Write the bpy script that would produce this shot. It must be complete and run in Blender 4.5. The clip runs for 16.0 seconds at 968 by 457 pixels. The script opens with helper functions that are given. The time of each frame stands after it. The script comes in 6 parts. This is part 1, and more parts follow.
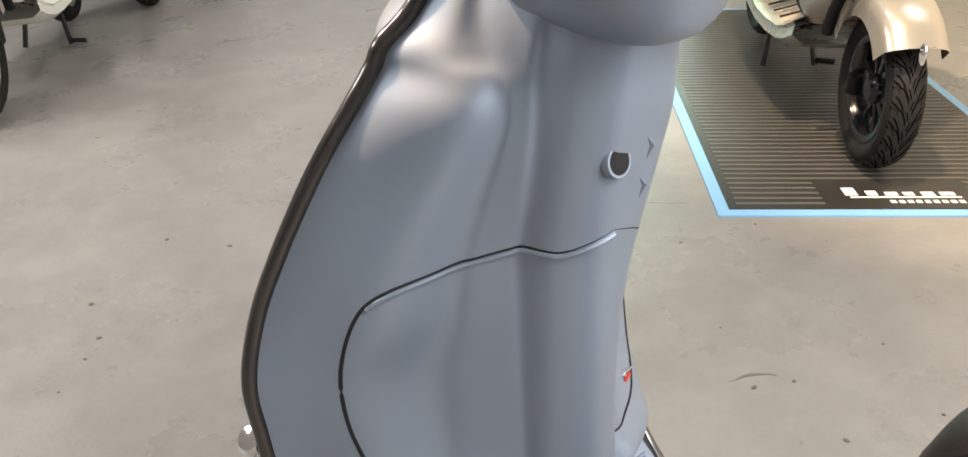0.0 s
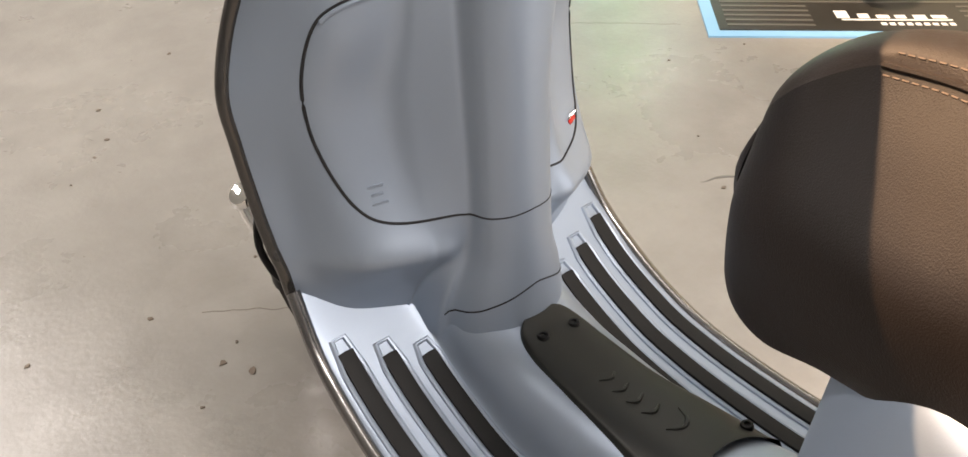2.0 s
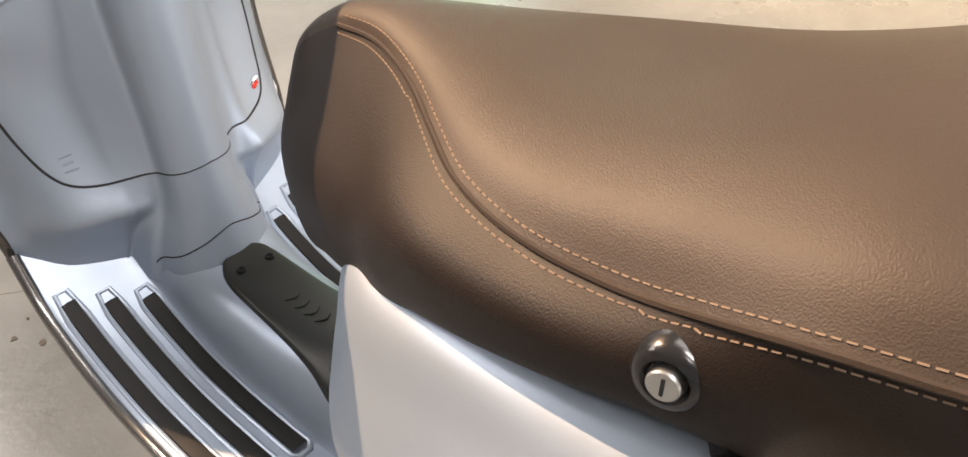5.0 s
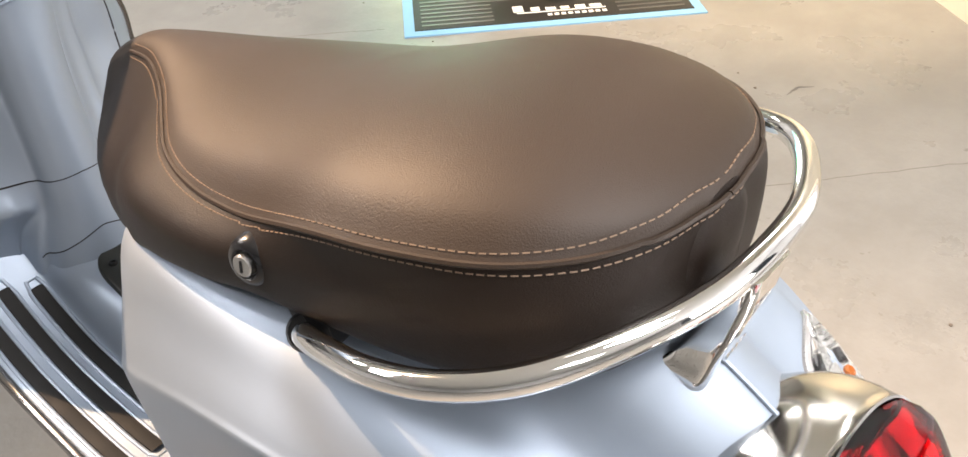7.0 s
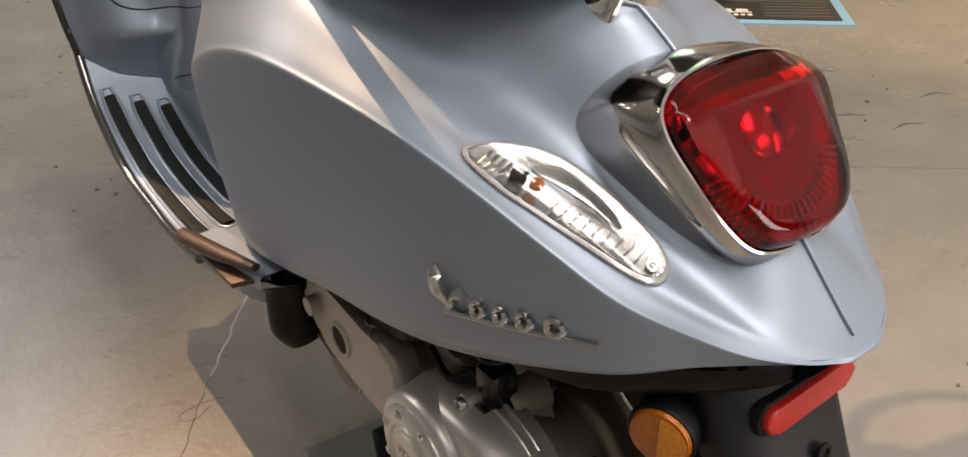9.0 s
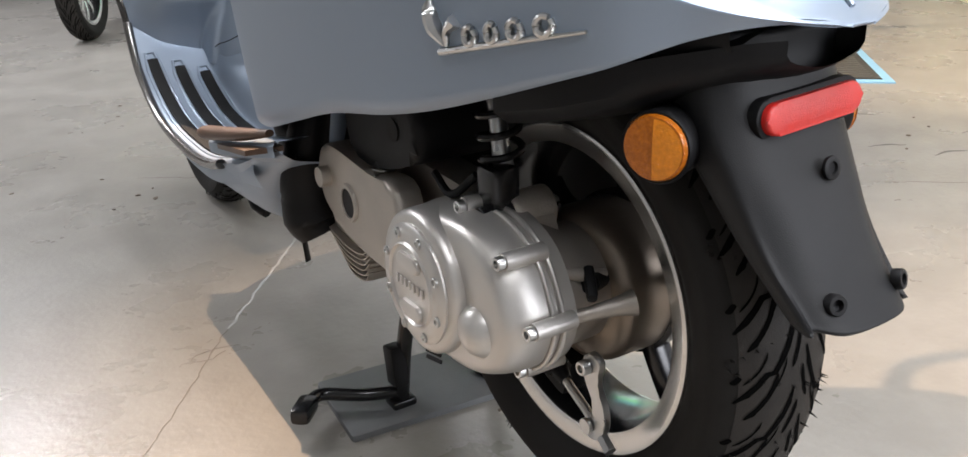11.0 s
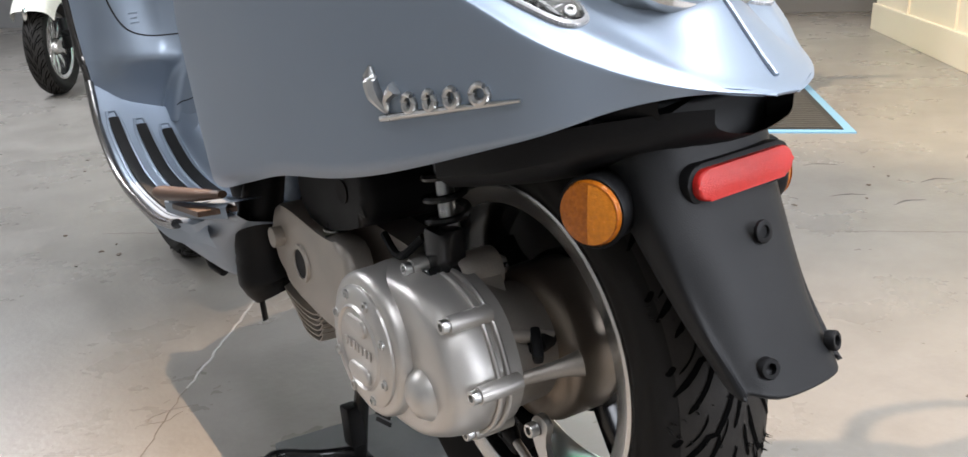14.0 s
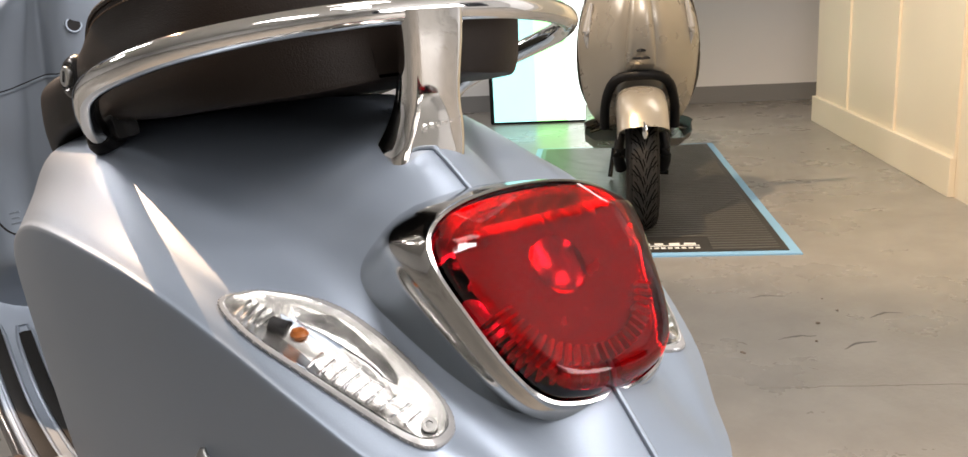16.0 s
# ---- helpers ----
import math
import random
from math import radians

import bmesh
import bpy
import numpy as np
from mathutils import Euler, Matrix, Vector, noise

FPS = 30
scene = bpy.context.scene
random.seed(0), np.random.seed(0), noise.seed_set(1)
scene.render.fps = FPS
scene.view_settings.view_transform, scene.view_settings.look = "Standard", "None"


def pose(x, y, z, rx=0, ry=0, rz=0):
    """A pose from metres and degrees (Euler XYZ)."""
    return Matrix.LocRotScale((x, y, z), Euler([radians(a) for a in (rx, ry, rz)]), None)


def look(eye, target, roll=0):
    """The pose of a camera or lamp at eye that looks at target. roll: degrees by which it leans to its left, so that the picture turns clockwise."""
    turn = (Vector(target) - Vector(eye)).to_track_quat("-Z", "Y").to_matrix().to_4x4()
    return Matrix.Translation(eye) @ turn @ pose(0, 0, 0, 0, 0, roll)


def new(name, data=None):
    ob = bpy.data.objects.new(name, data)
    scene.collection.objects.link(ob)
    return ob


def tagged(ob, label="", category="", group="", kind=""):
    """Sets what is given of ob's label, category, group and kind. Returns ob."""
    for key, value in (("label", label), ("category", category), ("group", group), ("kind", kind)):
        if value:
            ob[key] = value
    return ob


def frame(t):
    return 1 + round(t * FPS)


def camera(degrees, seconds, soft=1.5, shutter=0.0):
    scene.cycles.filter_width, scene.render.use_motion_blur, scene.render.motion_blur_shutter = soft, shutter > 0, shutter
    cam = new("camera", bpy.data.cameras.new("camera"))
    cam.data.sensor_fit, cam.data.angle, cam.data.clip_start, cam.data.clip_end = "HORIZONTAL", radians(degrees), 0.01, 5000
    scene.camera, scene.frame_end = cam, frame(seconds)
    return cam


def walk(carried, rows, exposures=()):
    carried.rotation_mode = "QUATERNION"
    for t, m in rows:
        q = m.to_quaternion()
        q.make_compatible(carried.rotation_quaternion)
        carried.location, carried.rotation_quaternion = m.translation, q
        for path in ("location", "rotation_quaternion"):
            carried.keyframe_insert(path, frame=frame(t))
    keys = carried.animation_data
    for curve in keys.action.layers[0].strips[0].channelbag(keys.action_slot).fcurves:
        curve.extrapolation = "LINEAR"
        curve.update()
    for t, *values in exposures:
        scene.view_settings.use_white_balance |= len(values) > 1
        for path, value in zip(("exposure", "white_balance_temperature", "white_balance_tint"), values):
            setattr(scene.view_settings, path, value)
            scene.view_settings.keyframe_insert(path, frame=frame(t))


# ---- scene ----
cam = camera(57.6, 16.0)

PATH = [
    (0, (-0.43, 0.625, 1.098), (0.704, 1.984, 0.167), -1.7),
    (0.5, (-0.486, 0.592, 1.045), (0.614, 1.922, 0.033), -1.1),
    (1, (-0.496, 0.558, 1.025), (0.572, 1.871, -0.041), -1.2),
    (1.5, (-0.493, 0.517, 1.01), (0.533, 1.799, -0.132), -1.4),
    (2, (-0.474, 0.478, 1.04), (0.521, 1.735, -0.156), -1.8),
    (2.5, (-0.454, 0.426, 1.046), (0.52, 1.667, -0.184), -2.1),
    (3, (-0.438, 0.378, 1.062), (0.535, 1.605, -0.183), -2.4),
    (3.5, (-0.426, 0.339, 1.078), (0.573, 1.522, -0.188), -2.6),
    (4, (-0.418, 0.289, 1.089), (0.614, 1.424, -0.194), -2.7),
    (4.5, (-0.408, 0.235, 1.101), (0.666, 1.325, -0.187), -2.8),
    (4.7, (-0.401, 0.217, 1.104), (0.7, 1.291, -0.174), -2.9),
    (7, (-0.402, -0.13, 1.179), (0.784, 0.962, -0.004), -3.2),
    (7.5, (-0.416, -0.23, 1.1), (0.686, 1.001, -0.027), -2.6),
    (8, (-0.435, -0.315, 1.041), (0.613, 0.996, -0.047), -2.1),
    (8.5, (-0.45, -0.386, 1.01), (0.553, 0.969, -0.065), -2.0),
    (9, (-0.467, -0.427, 0.966), (0.508, 0.974, -0.075), -1.7),
    (9.5, (-0.478, -0.457, 0.896), (0.484, 1.007, -0.07), -1.5),
    (10, (-0.491, -0.495, 0.793), (0.478, 1.045, -0.036), -1.6),
    (10.2, (-0.499, -0.509, 0.765), (0.48, 1.037, -0.044), -2.0),
    (12.3, (-0.514, -0.582, 0.595), (0.424, 1.053, -0.074), -1.7),
    (12.5, (-0.516, -0.577, 0.589), (0.434, 1.052, -0.075), -1.7),
    (13, (-0.523, -0.579, 0.577), (0.458, 1.034, -0.084), -1.6),
    (13.5, (-0.514, -0.577, 0.603), (0.497, 1.02, -0.052), -1.7),
    (13.8, (-0.495, -0.572, 0.648), (0.528, 1.019, -0.002), -2.1),
    (14, (-0.484, -0.568, 0.69), (0.55, 1.018, 0.046), -2.1),
    (14.5, (-0.476, -0.552, 0.765), (0.584, 1.027, 0.147), -2.2),
    (15, (-0.492, -0.549, 0.801), (0.611, 1.026, 0.251), -2.1),
    (15.5, (-0.446, -0.525, 0.827), (0.688, 1.042, 0.318), -2.2),
    (16, (-0.327, -0.468, 0.858), (0.812, 1.098, 0.36), -3.2),
]
STOPS = ((0, 0.4, 6400, 11), (1.5, 0.5, 6700, 12), (3, 0.5, 6950, 14), (4.5, 0.7, 6850, 13), (7, 0.58, 6450, 11), (7.5, 0.15, 6450, 12), (8.5, -0.35, 6800, 13), (9, -0.4, 6900, 13), (9.5, -0.2, 6700, 12), (10, 0.22, 6450, 11), (12.5, 0.42, 5650, 9), (14.3, 0.3, 5950, 9), (15, 0.08, 6250, 10), (16, -0.12, 6600, 12))
walk(cam, [(t, look(eye, target, roll)) for t, eye, target, roll in PATH], STOPS)

# ---- light ----
ROOM = Matrix(((0.725, 0.689, 0, 1.41), (-0.689, 0.725, 0, 1.84), (0, 0, 1, 0), (0, 0, 0, 1)))  # a to the right, b ahead, from the mat's corner

world = bpy.data.worlds.new("world")
scene.world = world
world.use_nodes = True
world.node_tree.nodes["Background"].inputs[0].default_value = (0.55, 0.6, 0.7, 1)
world.node_tree.nodes["Background"].inputs[1].default_value = 0.05


def lamp(name, kind, m, energy, color, **more):
    data = bpy.data.lights.new(name, kind)
    data.energy, data.color = energy, color
    for key in more:
        if key == "size":
            data.size = more[key]
        elif key == "size_y":
            data.shape, data.size_y = "RECTANGLE", more[key]
        elif key == "spot":
            data.spot_size = radians(more[key])
        elif key == "blend":
            data.spot_blend = more[key]
        elif key == "soft":
            data.shadow_soft_size = more[key]
    ob = new(name, data)
    ob.matrix_basis = m
    return ob


COOL, WARM = (1.0, 0.955, 0.935), (1.0, 0.74, 0.47)
for x, y, power in ((0.12, -1.0, 60), (-0.95, -1.5, 18), (0.55, 0.3, 9), (-2.4, 4.0, 70), (1.6, 3.0, 9), (3.0, 1.6, 14), (-0.6, 5.0, 45), (-1.0, 3.4, 45), (2.6, 4.8, 20)):
    lamp("ceiling_panel_light", "AREA", look((x, y, 2.95), (x, y, 0)), power, COOL, size=0.4, size_y=1.2)
# lamp added in an assumed, unseen window; it brightens faces turned to the rear
lamp("assumed_window_light", "AREA", look((1.8, -4.05, 1.75), (0.0, 0.4, 0.7)), 120, (1.0, 0.97, 0.965), size=2.4, size_y=1.6)
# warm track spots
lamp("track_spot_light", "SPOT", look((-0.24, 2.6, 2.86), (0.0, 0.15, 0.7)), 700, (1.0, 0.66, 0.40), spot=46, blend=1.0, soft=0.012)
lamp("track_spot_light", "SPOT", look((0.2, -1.2, 2.9), (1.9, 0.9, 0)), 55, WARM, spot=70, blend=0.6, soft=0.03)
lamp("track_spot_light", "SPOT", look((0.9, 1.6, 2.9), (2.75, 1.75, 0.8)), 430, WARM, spot=66, blend=0.6, soft=0.03)

# ---- materials ----


def material(name, color, rough=0.5, metal=0.0, vary=0.08, scale=6.0, bump=0.0, bump_scale=300.0, rough_vary=0.08, coat=0.0, spec=0.5):
    """A principled surface with variation at two scales and fine relief."""
    m = bpy.data.materials.new(name)
    m.use_nodes = True
    t = m.node_tree
    b = t.nodes["Principled BSDF"]
    co = t.nodes.new("ShaderNodeTexCoord")
    big, small = t.nodes.new("ShaderNodeTexNoise"), t.nodes.new("ShaderNodeTexNoise")
    big.inputs["Scale"].default_value, big.inputs["Detail"].default_value = scale, 6
    small.inputs["Scale"].default_value, small.inputs["Detail"].default_value = bump_scale, 3
    t.links.new(co.outputs["Object"], big.inputs["Vector"])
    t.links.new(co.outputs["Object"], small.inputs["Vector"])
    mix = t.nodes.new("ShaderNodeMix")
    mix.data_type = "RGBA"
    mix.inputs[6].default_value = (*[c * (1 - vary) for c in color], 1)
    mix.inputs[7].default_value = (*[min(1, c * (1 + vary)) for c in color], 1)
    add = t.nodes.new("ShaderNodeMath")
    add.operation = "MULTIPLY_ADD"
    add.inputs[1].default_value, add.inputs[2].default_value = 0.35, 0.32
    t.links.new(small.outputs[0], add.inputs[0])
    avg = t.nodes.new("ShaderNodeMath")
    avg.operation = "MULTIPLY"
    t.links.new(add.outputs[0], avg.inputs[0])
    t.links.new(big.outputs[0], avg.inputs[1])
    gain = t.nodes.new("ShaderNodeMath")
    gain.operation, gain.use_clamp = "MULTIPLY", True
    gain.inputs[1].default_value = 2.0
    t.links.new(avg.outputs[0], gain.inputs[0])
    t.links.new(gain.outputs[0], mix.inputs[0])
    t.links.new(mix.outputs[2], b.inputs["Base Color"])
    rr = t.nodes.new("ShaderNodeMapRange")
    rr.inputs[3].default_value, rr.inputs[4].default_value = max(0.01, rough - rough_vary), min(1, rough + rough_vary)
    t.links.new(big.outputs[0], rr.inputs[0])
    t.links.new(rr.outputs[0], b.inputs["Roughness"])
    b.inputs["Metallic"].default_value = metal
    b.inputs["Specular IOR Level"].default_value = spec
    b.inputs["Coat Weight"].default_value = coat
    b.inputs["Coat Roughness"].default_value = 0.08
    if bump:
        n = t.nodes.new("ShaderNodeBump")
        n.inputs["Strength"].default_value, n.inputs["Distance"].default_value = bump, 0.001
        t.links.new(small.outputs[0], n.inputs["Height"])
        t.links.new(n.outputs[0], b.inputs["Normal"])
    return m


def glass(name, color, rough=0.02, transmission=1.0):
    m = bpy.data.materials.new(name)
    m.use_nodes = True
    b = m.node_tree.nodes["Principled BSDF"]
    b.inputs["Base Color"].default_value = (*color, 1)
    b.inputs["Roughness"].default_value = rough
    b.inputs["Transmission Weight"].default_value = transmission
    b.inputs["IOR"].default_value = 1.45
    return m


PAINT = material("matte_blue_grey_paint", (0.29, 0.345, 0.42), 0.45, 0.5, 0.04, 8, 0.04, 900, 0.03)
CHROME = material("chrome", (0.86, 0.85, 0.83), 0.05, 1.0, 0.03, 12, 0, 300, 0.03)
TRIM = material("dark_polished_trim", (0.10, 0.095, 0.09), 0.2, 0.85, 0.1, 12, 0, 300, 0.05)
ALLOY_TRIM = material("brushed_aluminium_trim", (0.20, 0.195, 0.19), 0.2, 0.9, 0.1, 12, 0, 300, 0.06)
SILVER = material("cast_aluminium", (0.60, 0.58, 0.55), 0.36, 0.7, 0.08, 14, 0.12, 700, 0.06)
CAST = material("raw_cast_aluminium", (0.44, 0.405, 0.36), 0.47, 0.6, 0.2, 18, 0.3, 500, 0.08)
DRUM = material("brown_cast_drum", (0.27, 0.225, 0.18), 0.36, 0.7, 0.2, 18, 0.15, 500, 0.08)
RIMRING = material("machined_rim_ring", (0.74, 0.73, 0.71), 0.24, 0.95, 0.06, 20, 0.05, 500, 0.05)
BLACK = material("black_plastic", (0.0055, 0.0055, 0.006), 0.5, 0.0, 0.2, 14, 0.15, 900, 0.1, spec=0.2)
FENDER = material("grained_black_plastic", (0.0085, 0.0088, 0.0095), 0.5, 0.0, 0.15, 10, 0.25, 1400, 0.08, spec=0.3)
GLOSS = material("black_gloss_enamel", (0.01, 0.01, 0.011), 0.2, 0.0, 0.2, 14, 0, 300, 0.08)
RUBBER = material("tyre_rubber", (0.0135, 0.0125, 0.0115), 0.7, 0.0, 0.35, 25, 0.2, 700, 0.1, spec=0.18)
STRIP = material("ribbed_rubber_strip", (0.010, 0.010, 0.010), 0.6, 0.0, 0.2, 25, 0.2, 700, 0.1, spec=0.2)
MATRUB = material("moulded_rubber_mat", (0.013, 0.014, 0.012), 0.45, 0.0, 0.2, 20, 0.12, 700, 0.08, spec=0.3)
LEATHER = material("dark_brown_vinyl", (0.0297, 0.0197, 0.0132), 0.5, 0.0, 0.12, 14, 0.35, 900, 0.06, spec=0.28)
# the seat top's vinyl made darker: the sides' shade sits in this colour
DARKENED_VINYL = material("darkened_brown_vinyl", (0.0133, 0.0088, 0.0064), 0.5, 0.0, 0.15, 14, 0.35, 900, 0.06, spec=0.2)
THREAD = material("tan_thread", (0.17, 0.115, 0.075), 0.7, 0.0, 0.2, 60)
GOLD = material("gold_anodised_metal", (0.48, 0.31, 0.12), 0.28, 0.9, 0.12, 30, 0.05, 500, 0.06)
PEG = material("bronze_anodised_metal", (0.10, 0.062, 0.042), 0.4, 0.5, 0.15, 20, 0.1, 500, 0.06)
STEEL = material("zinc_plated_steel", (0.55, 0.55, 0.54), 0.3, 1.0, 0.1, 30, 0.1, 500, 0.08)
REDPLASTIC = material("red_reflector_plastic", (0.5, 0.02, 0.015), 0.15, 0.0, 0.15, 200, 0.5, 900, 0.05)
REDBADGE = material("red_enamel", (0.55, 0.03, 0.02), 0.3, 0.0, 0.05, 20)
SATIN = material("satin_chrome", (0.6, 0.59, 0.57), 0.12, 1.0, 0.05, 12, 0, 300, 0.03)
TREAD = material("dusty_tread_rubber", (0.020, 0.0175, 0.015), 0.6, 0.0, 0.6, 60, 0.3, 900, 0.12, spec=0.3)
# near-black colour stands in for the shade inside the tread grooves
GROOVE_SHADE = material("groove_shade", (0.003, 0.003, 0.003), 0.9, 0.0, 0.2, 40, spec=0.02)
SEAM = material("dark_gap", (0.008, 0.008, 0.009), 0.8, 0.0, 0.2, 40)
CHAMPAGNE = material("champagne_metallic_paint", (0.38, 0.35, 0.30), 0.28, 0.5, 0.04, 10, 0.02, 900, 0.04)
WHITEPAINT = material("cream_white_paint", (0.78, 0.76, 0.68), 0.25, 0.0, 0.03, 10)
MATBLACK = material("black_ribbed_mat", (0.028, 0.026, 0.023), 0.38, 0.0, 0.25, 9, 0.2, 500, 0.08)
MATRIB = material("mat_rib", (0.10, 0.095, 0.085), 0.35, 0.0, 0.2, 20)
MATBLUE = material("pale_blue_border", (0.22, 0.44, 0.66), 0.4, 0.0, 0.08, 9)
WHITEINK = material("white_print", (0.75, 0.75, 0.73), 0.5, 0.0, 0.05, 20)
PLATEGREY = material("grey_rubber_board", (0.13, 0.135, 0.135), 0.75, 0.0, 0.2, 30, 0.6, 500, 0.06)
WALLWHITE = material("white_wall_paint", (0.80, 0.80, 0.80), 0.6, 0.0, 0.03, 2, 0.15, 200)
CREAM = material("cream_gloss_board", (0.78, 0.70, 0.56), 0.35, 0.0, 0.05, 3, 0.05, 200)
GREYWALL = material("grey_wall_base", (0.22, 0.22, 0.22), 0.5, 0.0, 0.08, 3)
CEIL = material("white_ceiling", (0.75, 0.75, 0.74), 0.8, 0.0, 0.04, 3)
REDLENS = glass("red_lens_plastic", (0.66, 0.004, 0.012), 0.02)
LAMPBOWL = material("lamp_bowl_silver", (0.62, 0.6, 0.6), 0.24, 1.0, 0.2, 60, 0.5, 160, 0.1)
CLEARLENS = glass("clear_lens_plastic", (0.97, 0.97, 0.96), 0.02)
AMBERLENS = material("amber_reflector_plastic", (0.42, 0.12, 0.006), 0.2, 0.1, 0.5, 260, 1.0, 420, 0.06)
# brighter copy of the amber: light returned by one prism half, as colour
AMBERGLINT = material("amber_glint_plastic", (0.68, 0.23, 0.010), 0.25, 0.0, 0.25, 260, 1.0, 420, 0.06)


BULB = material("orange_bulb_glass", (0.32, 0.10, 0.025), 0.2, 0.0, 0.1, 60)
CLEARFRAME = material("frosted_clear_plastic", (0.42, 0.42, 0.42), 0.2, 0.3, 0.1, 60, 0.1, 600, 0.08)
BOWL = material("silvered_bowl", (0.55, 0.55, 0.54), 0.22, 1.0, 0.1, 60, 0.35, 130, 0.08)


def floor_material():
    """Painted concrete: beige-grey, faint blotches, scuffs and pits."""
    m = bpy.data.materials.new("painted_concrete")
    m.use_nodes = True
    t = m.node_tree
    b = t.nodes["Principled BSDF"]
    co = t.nodes.new("ShaderNodeTexCoord")

    def noise_of(scale, detail, rough=0.6):
        n = t.nodes.new("ShaderNodeTexNoise")
        n.inputs["Scale"].default_value, n.inputs["Detail"].default_value, n.inputs["Roughness"].default_value = scale, detail, rough
        t.links.new(co.outputs["Object"], n.inputs["Vector"])
        return n

    def ramp_of(src, stops):
        r = t.nodes.new("ShaderNodeValToRGB")
        for n, (at, value) in enumerate(stops):
            e = r.color_ramp.elements[n] if n < 2 else r.color_ramp.elements.new(at)
            e.position, e.color = at, (value, value, value, 1)
        t.links.new(src.outputs[0], r.inputs[0])
        return r

    def mixed(fac, a, c):
        x = t.nodes.new("ShaderNodeMix")
        x.data_type = "RGBA"
        for slot, v in ((6, a), (7, c)):
            if isinstance(v, tuple):
                x.inputs[slot].default_value = (*v, 1)
            else:
                t.links.new(v.outputs[2], x.inputs[slot])
        t.links.new(fac.outputs[0], x.inputs[0])
        return x

    big, fine, patchy, worn = noise_of(0.9, 5), noise_of(70, 5), noise_of(5.5, 8, 0.7), noise_of(2.2, 6, 0.65)
    base = mixed(big, (0.205, 0.193, 0.174), (0.265, 0.251, 0.228))
    stain = mixed(ramp_of(patchy, ((0.40, 0.0), (0.62, 0.55))), base, (0.30, 0.285, 0.26))
    dirt = mixed(ramp_of(noise_of(14, 8, 0.75), ((0.62, 0.0), (0.74, 0.5))), stain, (0.17, 0.152, 0.128))
    t.links.new(dirt.outputs[2], b.inputs["Base Color"])
    rough = t.nodes.new("ShaderNodeMapRange")
    rough.inputs[1].default_value, rough.inputs[2].default_value = 0.3, 0.7
    rough.inputs[3].default_value, rough.inputs[4].default_value = 0.2, 0.42
    t.links.new(worn.outputs[0], rough.inputs[0])
    t.links.new(rough.outputs[0], b.inputs["Roughness"])
    b.inputs["Specular IOR Level"].default_value = 0.42
    bump = t.nodes.new("ShaderNodeBump")
    bump.inputs["Strength"].default_value, bump.inputs["Distance"].default_value = 0.3, 0.002
    t.links.new(fine.outputs[0], bump.inputs["Height"])
    t.links.new(bump.outputs[0], b.inputs["Normal"])
    return m


FLOOR = floor_material()


def glow(name, color, strength):
    m = bpy.data.materials.new(name)
    m.use_nodes = True
    b = m.node_tree.nodes["Principled BSDF"]
    b.inputs["Base Color"].default_value = (*color, 1)
    b.inputs["Emission Color"].default_value = (*color, 1)
    b.inputs["Emission Strength"].default_value = strength
    return m


# ---- mesh helpers ----


def part(name, bm, mat, parent=None, label="", smooth=True, angle=40):
    """Links a bmesh as one mesh object under a thing or a part."""
    me = bpy.data.meshes.new(name)
    bmesh.ops.recalc_face_normals(bm, faces=bm.faces)
    bm.to_mesh(me)
    bm.free()
    me.materials.append(mat)
    if smooth:
        me.shade_smooth()
        me.set_sharp_from_angle(angle=radians(angle))
    ob = new(name, me)
    if parent:
        ob.parent = parent
    return tagged(ob, label)


def spline(points, n, closed=False):
    """Catmull-Rom through points (any shape), n steps a span."""
    p = np.asarray(points, float)
    k = len(p)
    spans = k if closed else k - 1
    at = lambda i: p[i % k] if closed else (2 * p[0] - p[1] if i < 0 else 2 * p[-1] - p[-2] if i >= k else p[i])  # noqa: E731
    out = []
    for i in range(spans):
        a, b, c, d = at(i - 1), at(i), at(i + 1), at(i + 2)
        for s in range(n):
            u = s / n
            out.append(0.5 * (2 * b + (c - a) * u + (2 * a - 5 * b + 4 * c - d) * u**2 + (3 * b - a - 3 * c + d) * u**3))
    if not closed:
        out.append(p[-1])
    return [tuple(float(v) for v in q) for q in out] if p.ndim == 2 else np.array(out)


def grid(rows, closed=False, caps=False):
    """A bmesh from rows of points; closed joins the last column to the first."""
    bm = bmesh.new()
    vs = [[bm.verts.new(tuple(p)) for p in r] for r in rows]
    n = len(rows[0])
    for r in range(len(vs) - 1):
        for c in range(n if closed else n - 1):
            bm.faces.new((vs[r][c], vs[r][(c + 1) % n], vs[r + 1][(c + 1) % n], vs[r + 1][c]))
    if caps:
        bm.faces.new(vs[0])
        bm.faces.new(vs[-1])
    return bm


def cap_top(bm):
    """Closes the last ring of a lofted bmesh."""
    rims = [e for e in bm.edges if len(e.link_faces) == 1]
    top = max(v.co.z for e in rims for v in e.verts)
    bmesh.ops.edgeloop_fill(bm, edges=rims)
    return bm


def smooth_grid(rows, along=4, across=4, **more):
    fine = spline(np.array([spline(r, across) for r in rows], float), along)
    return grid(fine, **more)


def mirrored(half):
    """A full row, from x < 0 to x > 0, out of a half row that starts on x = 0."""
    half = np.asarray(half, float)
    return np.concatenate([half[:0:-1] * (-1, 1, 1), half])


